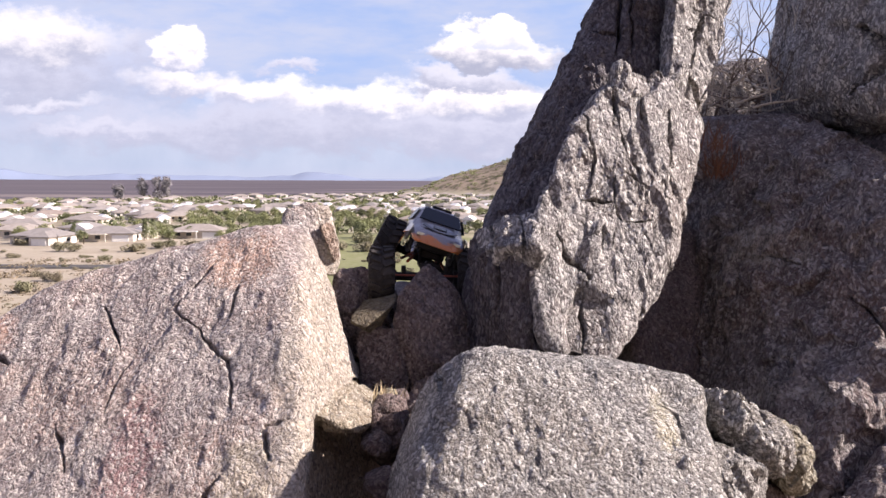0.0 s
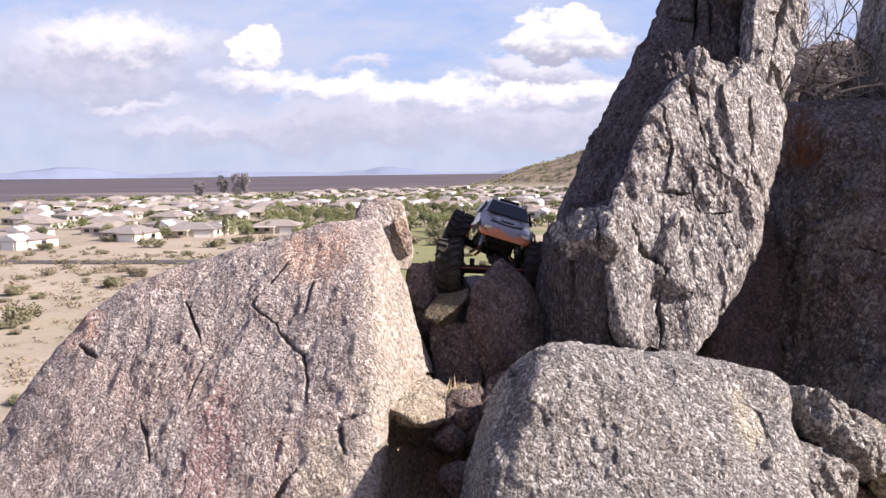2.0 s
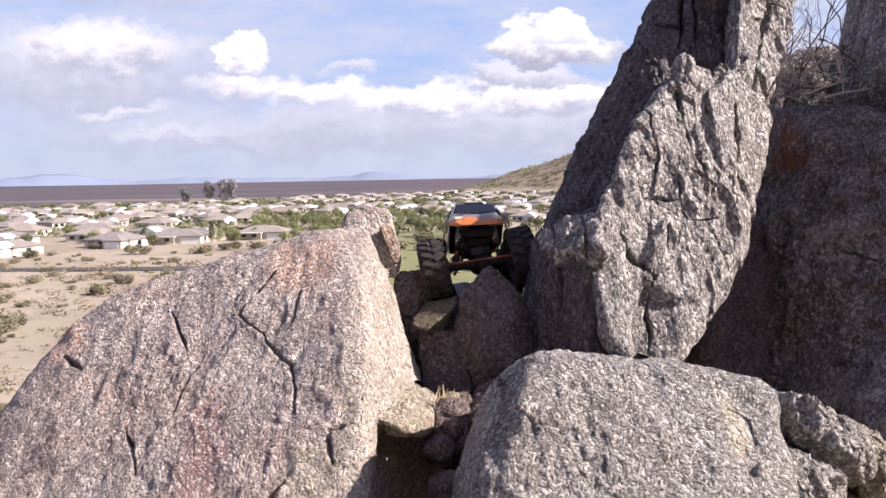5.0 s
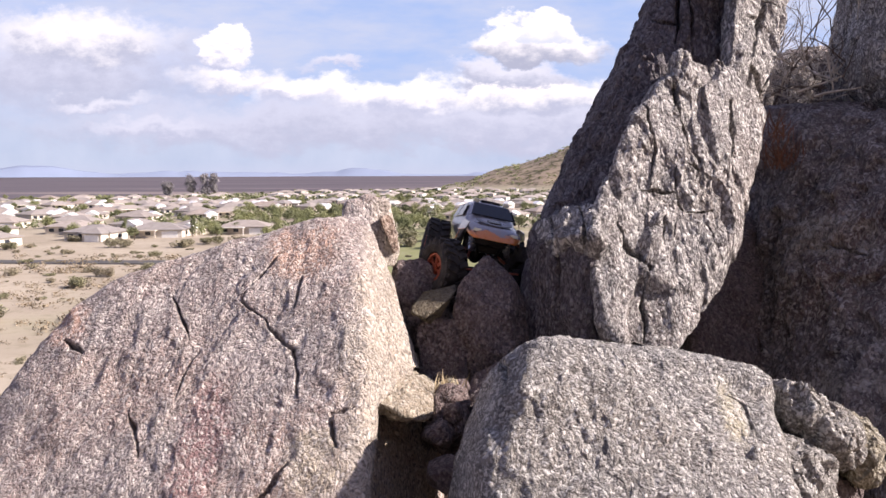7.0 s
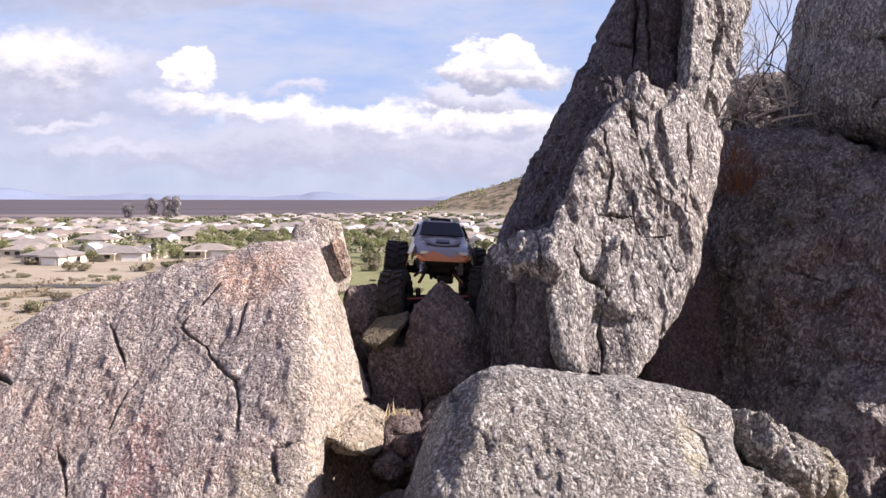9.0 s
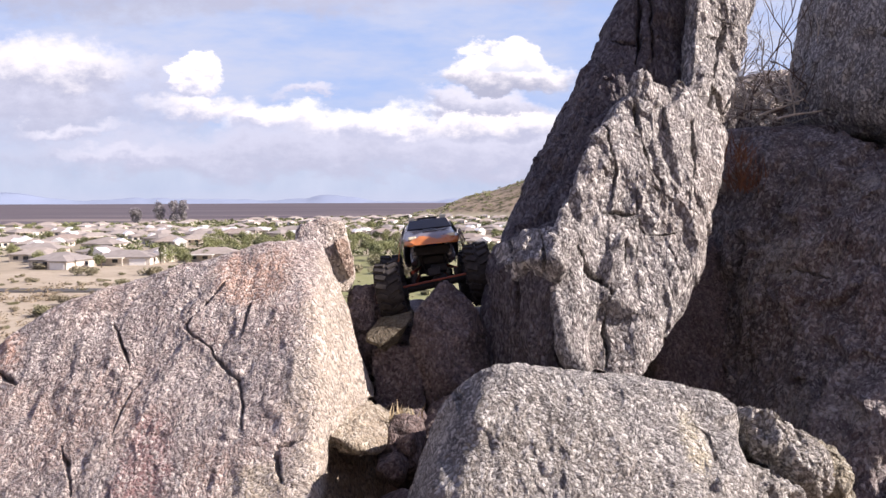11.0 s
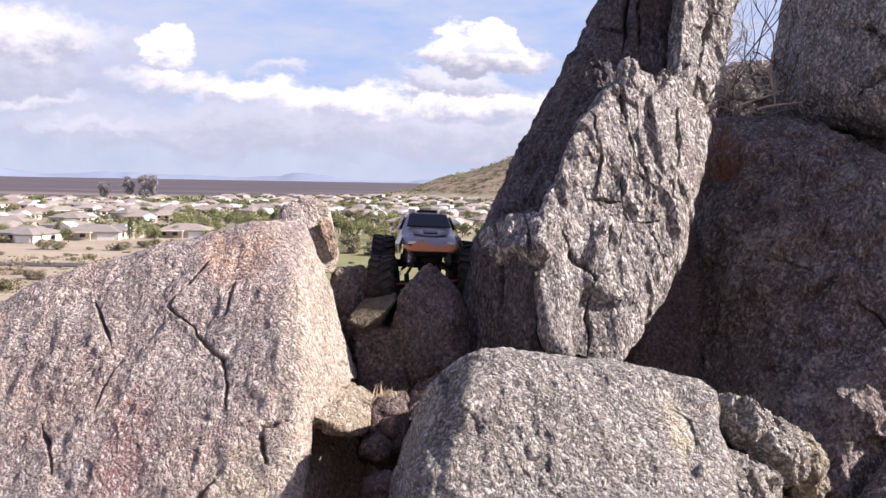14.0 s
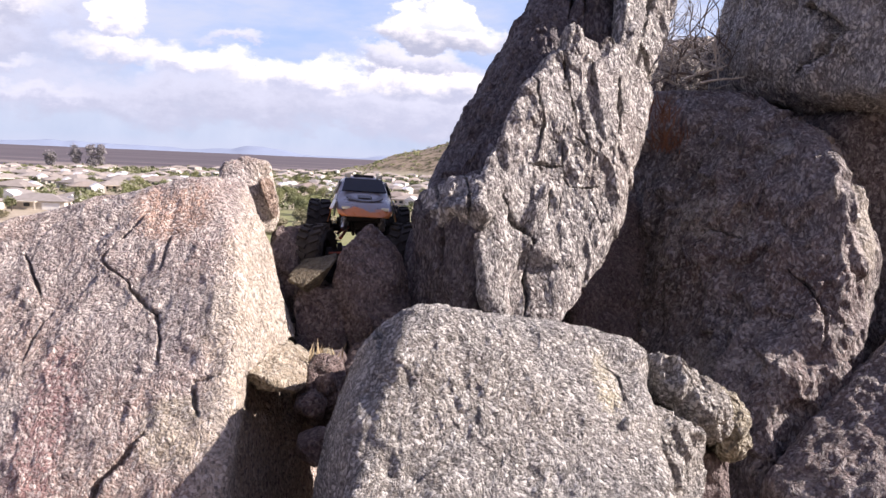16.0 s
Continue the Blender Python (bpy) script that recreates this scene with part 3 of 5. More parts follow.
# ---- the boulders ----
def boulders():
    rock("boulder", "large sunlit pinkish granite boulder with cracks and rust stains",
         [(-0.32, 2.25, 1.31), (-0.20, 2.34, 1.305), (-0.58, 2.25, 1.24), (-0.78, 2.2, 1.17), (-0.90, 2.15, 1.09), (-1.0, 2.05, 0.94), (-1.08, 1.9, 0.75),
          (-0.18, 2.06, 1.17), (-0.14, 1.81, 0.94), (-0.142, 2.3, 1.16), (-0.11, 2.25, 1.03), (-0.035, 2.15, 0.885), (0.01, 2.1, 0.68), (-0.13, 1.64, 0.70),
          (-0.52, 1.70, 0.68), (-0.92, 1.70, 0.60), (-0.5, 1.7, 0.2), (-1.1, 1.8, 0.2), (0.0, 1.95, 0.2), (-0.35, 2.6, 1.2), (-0.2, 2.7, 0.3), (-1.0, 2.6, 0.3), (-0.8, 2.5, 1.0)],
         # recess outline fits the shadowed patch as the camera views it
         GRANITE_PINK, level=8, rough=0.72, steps=0.45, cell=0.10, seed=3, centre=(-0.45, 2.12, 0.85), recess=(0.20, (-0.128, 0.5), (-0.128, 0.945), (-0.10, 0.962), (-0.075, 0.955), (-0.04, 0.92), (0.15, 0.90), (0.15, 0.5)),
         cracks=((0.005, 0.014, (-0.445, 1.147), (-0.452, 1.12), (-0.418, 1.107), (-0.371, 1.074), (-0.319, 1.04), (-0.297, 1.004), (-0.288, 0.955)), (0.006, 0.02, (-0.46, 1.13), (-0.38, 1.23)),
                 (0.005, 0.02, (-0.328, 1.11), (-0.324, 1.18)), (0.006, 0.02, (-0.528, 1.033), (-0.541, 0.988), (-0.55, 0.944)), (0.007, 0.03, (-0.212, 0.943), (-0.208, 0.917), (-0.195, 0.891)), (0.006, 0.02, (-0.212, 0.943), (-0.17, 0.955)),
                 (0.006, 0.02, (-0.63, 1.13), (-0.58, 1.08), (-0.55, 1.05)), (0.008, 0.025, (-0.86, 1.03), (-0.80, 1.01)),
                 (0.006, 0.02, (-0.65, 0.92), (-0.60, 0.85)), (0.009, 0.03, (-0.285, 0.86), (-0.325, 0.812), (-0.352, 0.787), (-0.372, 0.70))))
    rock("stone", "small rounded granite knob perched on the pink boulder",
         [(-0.27, 2.40, 1.32), (-0.23, 2.42, 1.345), (-0.17, 2.42, 1.335), (-0.14, 2.40, 1.25), (-0.135, 2.4, 1.21), (-0.15, 2.36, 1.17), (-0.28, 2.36, 1.28), (-0.25, 2.32, 1.2),
          (-0.2, 2.5, 1.33), (-0.15, 2.5, 1.2), (-0.27, 2.5, 1.2)],
         GRANITE_PINK, level=6, rough=0.6, seed=8, cracks=((0.012, 0.02, (-0.175, 1.285), (-0.155, 1.23), (-0.145, 1.21)),))
    rock("stone", "brown undercut flake of rock beside the knob",
         [(-0.18, 2.35, 1.295), (-0.165, 2.37, 1.30), (-0.15, 2.37, 1.26), (-0.132, 2.37, 1.215), (-0.145, 2.36, 1.205), (-0.16, 2.35, 1.24), (-0.16, 2.42, 1.28), (-0.145, 2.42, 1.22)], RUSTROCK, level=6, rough=0.7, seed=9, sharp=30)
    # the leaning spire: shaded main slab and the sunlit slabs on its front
    spire = tagged(new("rock_spire"), "tall leaning grey granite spire split by long cracks", "rock")
    slabs = (
        ("main_slab", [(0.586, 2.70, 1.948), (0.522, 2.56, 1.865), (0.455, 2.56, 1.755), (0.415, 2.56, 1.58), (0.322, 2.53, 1.455), (0.25, 2.48, 1.355), (0.22, 2.42, 1.27), (0.185, 2.32, 1.12), (0.175, 2.32, 0.98),
                       (0.34, 2.18, 1.0), (0.40, 2.28, 1.34), (0.48, 2.39, 1.56), (0.58, 2.49, 1.75), (0.66, 2.55, 1.95), (0.86, 2.60, 1.85), (0.76, 2.5, 1.5), (0.66, 2.4, 1.25),
                       (0.5, 2.2, 0.98), (0.3, 2.7, 0.95), (0.6, 2.8, 1.0), (0.62, 2.78, 1.6), (0.68, 2.66, 2.16), (0.82, 2.66, 2.2), (0.92, 2.7, 1.95)],
         8, 11, (0.48, 2.46, 1.4), ((0.010, 0.03, (0.595, 2.0), (0.585, 1.85), (0.57, 1.74)), (0.006, 0.02, (0.52, 1.80), (0.59, 1.79)), (0.008, 0.02, (0.62, 1.95), (0.61, 1.75)))),
        ("shoulder", [(0.34, 2.55, 1.522), (0.365, 2.54, 1.535), (0.41, 2.53, 1.52), (0.322, 2.54, 1.49), (0.302, 2.52, 1.44), (0.34, 2.46, 1.42), (0.42, 2.5, 1.4), (0.38, 2.65, 1.50), (0.33, 2.65, 1.42), (0.39, 2.47, 1.48)],
         6, 27, None, ()),
        ("spur", [(0.545, 2.36, 1.66), (0.558, 2.365, 1.70), (0.572, 2.365, 1.695), (0.59, 2.36, 1.65), (0.54, 2.345, 1.61), (0.585, 2.345, 1.61), (0.55, 2.44, 1.64), (0.58, 2.44, 1.62)], 5, 91, None, ()),
        ("spur", [(0.625, 2.37, 1.665), (0.645, 2.37, 1.688), (0.665, 2.37, 1.68), (0.68, 2.37, 1.645), (0.62, 2.36, 1.62), (0.68, 2.36, 1.61), (0.64, 2.45, 1.64), (0.67, 2.45, 1.62)], 5, 93, None, ()),
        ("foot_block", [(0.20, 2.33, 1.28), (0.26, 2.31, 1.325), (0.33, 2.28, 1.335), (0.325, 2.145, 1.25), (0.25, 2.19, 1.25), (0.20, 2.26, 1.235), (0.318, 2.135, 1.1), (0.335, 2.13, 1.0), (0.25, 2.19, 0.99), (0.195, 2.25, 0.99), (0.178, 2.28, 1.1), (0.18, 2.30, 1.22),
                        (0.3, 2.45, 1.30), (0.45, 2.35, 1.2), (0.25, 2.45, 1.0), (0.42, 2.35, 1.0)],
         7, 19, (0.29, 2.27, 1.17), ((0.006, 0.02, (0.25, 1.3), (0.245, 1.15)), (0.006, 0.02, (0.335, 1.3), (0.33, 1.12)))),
        ("crest", [(0.20, 2.25, 1.245), (0.255, 2.16, 1.262), (0.325, 2.115, 1.268), (0.345, 2.135, 1.255), (0.20, 2.29, 1.28), (0.265, 2.235, 1.325), (0.335, 2.195, 1.335), (0.25, 2.2, 1.21), (0.33, 2.16, 1.2), (0.3, 2.3, 1.22), (0.36, 2.25, 1.3)],
         6, 21, None, ((0.008, 0.02, (0.235, 1.31), (0.23, 1.24)), (0.006, 0.02, (0.30, 1.33), (0.305, 1.24)))),
        ("front_slab", [(0.56, 2.37, 1.685), (0.50, 2.325, 1.60), (0.40, 2.255, 1.485), (0.335, 2.195, 1.345), (0.318, 2.135, 1.17), (0.345, 2.11, 1.04), (0.46, 2.095, 1.0), (0.51, 2.10, 1.01),
                        (0.61, 2.19, 1.13), (0.685, 2.27, 1.28), (0.715, 2.31, 1.43), (0.78, 2.39, 1.55), (0.69, 2.38, 1.655), (0.61, 2.375, 1.665), (0.5, 2.5, 1.62), (0.75, 2.5, 1.6), (0.66, 2.45, 1.2), (0.45, 2.3, 1.02), (0.4, 2.4, 1.4)],
         8, 14, (0.55, 2.30, 1.34), ((0.009, 0.05, (0.533, 1.68), (0.541, 1.55), (0.559, 1.472), (0.582, 1.428)), (0.009, 0.05, (0.672, 1.575), (0.671, 1.495), (0.66, 1.417)),
                                     (0.010, 0.05, (0.522, 1.417), (0.523, 1.363), (0.535, 1.314)), (0.007, 0.03, (0.535, 1.314), (0.605, 1.319)), (0.008, 0.03, (0.545, 1.43), (0.585, 1.40)),
                                     (0.008, 0.03, (0.44, 1.365), (0.52, 1.363)), (0.009, 0.04, (0.383, 1.287), (0.405, 1.229), (0.441, 1.208)), (0.014, 0.06, (0.430, 1.222), (0.457, 1.196), (0.445, 1.16)),
                                     (0.010, 0.05, (0.457, 1.196), (0.438, 1.135), (0.434, 1.03)), (0.006, 0.03, (0.492, 1.30), (0.486, 1.25)), (0.007, 0.03, (0.46, 1.56), (0.475, 1.46), (0.465, 1.40)),
                                     (0.006, 0.03, (0.60, 1.62), (0.61, 1.54)), (0.004, 0.015, (0.52, 1.30), (0.505, 1.25)))),
        ("top_slab", [(0.715, 2.45, 1.92), (0.69, 2.385, 1.68), (0.66, 2.38, 1.60), (0.78, 2.41, 1.55), (0.83, 2.46, 1.70), (0.88, 2.52, 1.85), (0.92, 2.58, 2.05), (0.74, 2.52, 2.1), (0.75, 2.65, 1.6), (0.72, 2.7, 2.1), (0.9, 2.7, 2.0), (0.76, 2.6, 1.5)],
         7, 17, None, ((0.014, 0.06, (0.80, 1.84), (0.781, 1.785), (0.751, 1.70), (0.74, 1.644), (0.724, 1.574)), (0.012, 0.06, (0.751, 1.69), (0.781, 1.591), (0.792, 1.535)), (0.006, 0.02, (0.77, 1.86), (0.83, 1.83)))),
    )
    for name, corners, level, seed, centre, cracks in slabs:
        # shaded slabs take the darkened granite, sunlit ones the grey
        ob = new(name, rock_mesh(name, corners, GRANITE_SHADED if name in ("foot_block", "main_slab", "shoulder") else GRANITE, level, 1.2 if name == "foot_block" else 1.05, seed, cracks, centre, steps=1.2, layer=(1.0, 1.0, 0.36)))
        ob.parent = spire
    rock("boulder", "low speckled grey granite boulder with a rounded sunlit top",
         [(0.007, 1.85, 0.82), (0.055, 1.86, 0.965), (0.089, 1.87, 1.033), (0.075, 1.68, 0.98), (0.17, 1.75, 1.115), (0.25, 1.75, 1.115), (0.33, 1.77, 1.10), (0.44, 1.79, 1.088), (0.525, 1.77, 1.075), (0.575, 1.75, 1.06),
          # unseen back corners (y above 1.9) are raised to shade the pink boulder's hollow
          (0.592, 1.74, 1.03), (0.588, 1.72, 0.985), (0.555, 1.60, 0.93), (0.55, 1.44, 0.80), (0.075, 1.47, 0.80), (0.5, 1.42, 0.6), (0.08, 1.42, 0.6), (-0.01, 1.8, 0.5), (0.58, 1.62, 0.8), (0.60, 1.6, 0.4), (0.11, 1.94, 1.01), (0.19, 1.94, 1.068), (0.46, 1.97, 1.05), (0.09, 2.03, 0.95), (0.2, 2.05, 1.01), (0.55, 1.98, 0.98), (0.06, 2.03, 0.4), (0.6, 2.0, 0.4)],
         GRANITE_FRONT, level=8, rough=0.8, steps=0.7, cell=0.09, seed=23, centre=(0.32, 1.68, 0.88),
         cracks=((0.008, 0.03, (0.49, 1.03), (0.52, 1.01), (0.525, 0.96)), (0.005, 0.02, (0.50, 1.085), (0.56, 1.07)), (0.006, 0.02, (0.12, 1.07), (0.11, 1.02))))
    rock("stone", "pale tan granite ledge at the foot of the pink boulder",
         [(-0.20, 2.02, 1.0), (-0.13, 2.05, 0.975), (-0.085, 2.06, 0.955), (-0.05, 2.05, 0.935), (-0.032, 2.02, 0.915), (-0.035, 1.99, 0.90), (-0.055, 1.95, 0.898), (-0.10, 1.915, 0.935), (-0.14, 1.90, 0.95), (-0.2, 1.92, 0.95), (-0.12, 2.2, 0.96), (-0.04, 2.2, 0.92), (-0.2, 2.2, 0.88), (-0.04, 2.15, 0.88), (-0.12, 1.95, 0.91)],
         TAN, level=6, rough=0.7, seed=31, sharp=60, steps=1.5, cell=0.05)
    # added block, mostly out of view, that keeps the sun off the hollow
    rock("stone", "unseen dark block behind the speckled boulder, added to shade the hollow",
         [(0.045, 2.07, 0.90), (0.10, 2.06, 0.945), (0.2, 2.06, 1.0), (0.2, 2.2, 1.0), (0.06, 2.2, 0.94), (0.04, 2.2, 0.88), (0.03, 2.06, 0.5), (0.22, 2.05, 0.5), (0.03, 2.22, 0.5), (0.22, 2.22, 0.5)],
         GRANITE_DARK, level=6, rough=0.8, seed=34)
    # brown cleft stone, placed and sized to block the sun from the hollow
    rock("stone", "brown cleft stone beside the ledge, placed to shade the hollow",
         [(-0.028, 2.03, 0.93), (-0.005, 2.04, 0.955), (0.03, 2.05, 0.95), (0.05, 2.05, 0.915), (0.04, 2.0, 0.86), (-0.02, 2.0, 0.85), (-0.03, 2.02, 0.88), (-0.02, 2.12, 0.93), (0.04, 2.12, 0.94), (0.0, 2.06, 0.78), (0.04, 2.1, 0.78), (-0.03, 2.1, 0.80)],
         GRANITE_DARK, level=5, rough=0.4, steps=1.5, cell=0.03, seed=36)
    rock("stone", "broken granite toe jutting from under the speckled boulder",
         [(0.50, 1.64, 0.985), (0.55, 1.66, 0.975), (0.595, 1.67, 0.958), (0.635, 1.67, 0.938), (0.668, 1.68, 0.92), (0.678, 1.68, 0.885), (0.655, 1.66, 0.82), (0.62, 1.62, 0.76), (0.55, 1.575, 0.90), (0.60, 1.59, 0.87), (0.54, 1.56, 0.78), (0.5, 1.56, 0.6), (0.66, 1.62, 0.5), (0.50, 1.85, 0.95), (0.66, 1.85, 0.88), (0.5, 1.85, 0.5), (0.68, 1.85, 0.5)],
         GRANITE_FRONT, level=7, rough=1.1, steps=1.5, cell=0.04, seed=25, cracks=((0.006, 0.02, (0.56, 0.95), (0.60, 0.90), (0.61, 0.84)),))
    rock("stone", "small weathered granite lump beside the speckled boulder",
         [(0.606, 1.78, 1.015), (0.627, 1.78, 1.04), (0.655, 1.77, 1.034), (0.684, 1.77, 1.016), (0.728, 1.76, 0.977), (0.752, 1.76, 0.945), (0.755, 1.76, 0.90), (0.735, 1.75, 0.875), (0.70, 1.74, 0.89), (0.655, 1.745, 0.915), (0.62, 1.76, 0.95), (0.604, 1.77, 0.985),
          (0.66, 1.725, 0.98), (0.70, 1.715, 0.94), (0.63, 1.9, 1.0), (0.74, 1.9, 0.92), (0.66, 1.9, 0.86), (0.74, 1.9, 0.85)],
         GRANITE_FRONT, level=7, rough=1.0, steps=1.4, cell=0.035, seed=26, cracks=((0.006, 0.02, (0.655, 1.03), (0.68, 0.97)), (0.005, 0.02, (0.70, 0.985), (0.71, 0.92))))
    rock("stone", "yellow-lichened end of a weathered granite lump",
         [(0.745, 1.79, 0.962), (0.778, 1.79, 0.952), (0.806, 1.79, 0.918), (0.81, 1.79, 0.865), (0.776, 1.78, 0.838), (0.75, 1.775, 0.85), (0.745, 1.765, 0.90), (0.775, 1.755, 0.90), (0.76, 1.90, 0.95), (0.80, 1.9, 0.90), (0.77, 1.9, 0.82)],
         LICHEN, level=6, rough=0.9, steps=1.4, cell=0.03, seed=29)
    rock("stone", "dark rubble packed under the weathered lump",
         [(0.66, 1.80, 0.86), (0.78, 1.82, 0.84), (0.80, 1.80, 0.7), (0.66, 1.78, 0.7), (0.64, 2.0, 0.9), (0.80, 2.0, 0.86), (0.82, 2.0, 0.4), (0.62, 1.8, 0.4), (0.82, 1.82, 0.4)],
         GRANITE_DARK, level=6, rough=1.0, seed=30)
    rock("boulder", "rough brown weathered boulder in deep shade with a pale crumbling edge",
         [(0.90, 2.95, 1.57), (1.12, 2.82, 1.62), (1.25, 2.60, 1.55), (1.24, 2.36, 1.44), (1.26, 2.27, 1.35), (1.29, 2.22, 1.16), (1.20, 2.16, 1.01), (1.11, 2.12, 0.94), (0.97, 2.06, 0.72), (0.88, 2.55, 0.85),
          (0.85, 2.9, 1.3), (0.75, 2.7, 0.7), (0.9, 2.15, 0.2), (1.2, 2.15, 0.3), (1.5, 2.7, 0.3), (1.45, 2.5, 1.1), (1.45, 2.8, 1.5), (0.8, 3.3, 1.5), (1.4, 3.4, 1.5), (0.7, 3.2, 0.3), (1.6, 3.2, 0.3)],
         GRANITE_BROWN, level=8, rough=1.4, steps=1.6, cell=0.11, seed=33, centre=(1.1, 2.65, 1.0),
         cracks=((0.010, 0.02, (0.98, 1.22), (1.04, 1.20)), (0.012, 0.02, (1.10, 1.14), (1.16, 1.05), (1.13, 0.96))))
    rock("boulder", "big dark overhanging boulder on top of the weathered one",
         [(1.25, 2.9, 1.95), (1.225, 2.85, 1.72), (1.265, 2.74, 1.64), (1.36, 2.34, 1.57), (1.39, 2.38, 1.9), (1.34, 2.8, 2.2), (1.9, 2.3, 1.52), (1.9, 2.4, 2.1), (2.0, 3.2, 1.4), (1.9, 3.2, 2.3), (1.25, 3.3, 1.6), (1.3, 3.3, 2.1)],
         GRANITE, level=7, rough=1.2, seed=37, cracks=((0.012, 0.04, (1.28, 1.66), (1.33, 1.75), (1.3, 1.85)),))
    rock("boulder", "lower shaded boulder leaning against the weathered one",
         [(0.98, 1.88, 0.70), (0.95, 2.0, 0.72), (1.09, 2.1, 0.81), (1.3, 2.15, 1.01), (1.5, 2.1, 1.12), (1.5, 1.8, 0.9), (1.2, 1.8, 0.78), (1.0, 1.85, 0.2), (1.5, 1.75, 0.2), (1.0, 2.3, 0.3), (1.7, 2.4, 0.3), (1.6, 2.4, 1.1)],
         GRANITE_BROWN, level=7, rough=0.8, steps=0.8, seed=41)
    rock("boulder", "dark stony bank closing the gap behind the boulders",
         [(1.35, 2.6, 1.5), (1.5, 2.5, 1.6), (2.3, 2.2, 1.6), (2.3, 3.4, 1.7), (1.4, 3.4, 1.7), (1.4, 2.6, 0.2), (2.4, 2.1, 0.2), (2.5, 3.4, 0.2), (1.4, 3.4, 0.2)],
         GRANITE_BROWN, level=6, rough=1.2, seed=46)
    rock("boulder", "dark boulder wedged behind the leaning spire",
         [(0.62, 2.9, 1.35), (0.9, 2.75, 1.25), (0.95, 2.6, 0.9), (0.65, 2.5, 0.95), (0.6, 2.5, 0.6), (1.0, 2.5, 0.5), (0.6, 3.1, 0.5), (1.0, 3.1, 0.5), (0.9, 3.1, 1.3)],
         GRANITE_DARK, level=6, rough=1.0, seed=44)
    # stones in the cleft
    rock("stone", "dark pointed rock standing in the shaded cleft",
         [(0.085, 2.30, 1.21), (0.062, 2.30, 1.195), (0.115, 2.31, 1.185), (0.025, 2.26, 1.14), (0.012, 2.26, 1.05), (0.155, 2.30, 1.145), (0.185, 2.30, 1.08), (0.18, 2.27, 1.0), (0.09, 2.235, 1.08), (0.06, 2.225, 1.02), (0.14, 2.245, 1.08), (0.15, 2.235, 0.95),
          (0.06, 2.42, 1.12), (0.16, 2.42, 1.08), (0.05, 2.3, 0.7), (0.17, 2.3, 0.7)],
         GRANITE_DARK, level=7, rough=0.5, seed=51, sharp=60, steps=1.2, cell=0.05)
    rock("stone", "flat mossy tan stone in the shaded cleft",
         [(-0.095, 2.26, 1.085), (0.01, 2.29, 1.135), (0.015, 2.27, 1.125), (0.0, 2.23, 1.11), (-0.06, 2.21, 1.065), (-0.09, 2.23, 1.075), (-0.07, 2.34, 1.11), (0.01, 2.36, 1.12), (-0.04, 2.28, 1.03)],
         LICHEN_SHADED, level=6, rough=0.35, seed=53, sharp=130, steps=2.2, cell=0.05)
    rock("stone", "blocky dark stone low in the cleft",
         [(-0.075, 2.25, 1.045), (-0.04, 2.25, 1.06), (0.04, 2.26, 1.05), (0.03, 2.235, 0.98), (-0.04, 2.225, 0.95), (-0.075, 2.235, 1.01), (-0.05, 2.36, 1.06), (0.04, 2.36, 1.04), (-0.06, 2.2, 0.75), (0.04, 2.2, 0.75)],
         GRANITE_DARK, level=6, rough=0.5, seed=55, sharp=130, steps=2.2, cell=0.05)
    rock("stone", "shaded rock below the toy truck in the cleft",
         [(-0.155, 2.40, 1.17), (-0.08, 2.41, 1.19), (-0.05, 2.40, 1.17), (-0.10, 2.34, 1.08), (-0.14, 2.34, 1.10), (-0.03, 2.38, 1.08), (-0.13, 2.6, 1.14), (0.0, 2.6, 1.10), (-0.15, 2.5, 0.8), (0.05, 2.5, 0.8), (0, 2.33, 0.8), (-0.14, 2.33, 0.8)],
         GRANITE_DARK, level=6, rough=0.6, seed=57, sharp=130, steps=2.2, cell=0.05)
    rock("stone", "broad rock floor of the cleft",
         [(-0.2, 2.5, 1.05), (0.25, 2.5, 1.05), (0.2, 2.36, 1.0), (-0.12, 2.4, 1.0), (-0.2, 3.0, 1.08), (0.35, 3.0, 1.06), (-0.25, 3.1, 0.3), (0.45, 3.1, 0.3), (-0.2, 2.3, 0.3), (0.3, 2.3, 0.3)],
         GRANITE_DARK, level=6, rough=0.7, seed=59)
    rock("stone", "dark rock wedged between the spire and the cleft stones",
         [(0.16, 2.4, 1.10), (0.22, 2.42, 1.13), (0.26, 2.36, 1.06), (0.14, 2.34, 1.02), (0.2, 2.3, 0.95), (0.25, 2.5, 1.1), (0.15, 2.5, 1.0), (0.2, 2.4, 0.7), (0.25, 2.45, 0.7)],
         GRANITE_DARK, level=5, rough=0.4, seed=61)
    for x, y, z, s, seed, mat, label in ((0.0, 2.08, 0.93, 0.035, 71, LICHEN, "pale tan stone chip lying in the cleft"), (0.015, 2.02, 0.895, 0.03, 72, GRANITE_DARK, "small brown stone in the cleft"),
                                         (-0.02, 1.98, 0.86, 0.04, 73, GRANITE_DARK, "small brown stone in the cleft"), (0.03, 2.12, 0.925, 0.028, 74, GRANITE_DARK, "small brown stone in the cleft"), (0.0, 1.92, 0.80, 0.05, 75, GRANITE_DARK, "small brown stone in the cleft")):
        rnd = random.Random(seed)
        pts = []
        for k in range(12):
            a, h = k * 2.4, -0.8 + 1.6 * k / 11
            pts.append((x + s * math.cos(a) * rnd.uniform(0.6, 1.1), y + s * math.sin(a) * rnd.uniform(0.6, 1.1), z + s * h * rnd.uniform(0.6, 1.2)))
        rock("stone", label, pts, mat, level=4, rough=0.15, seed=seed)


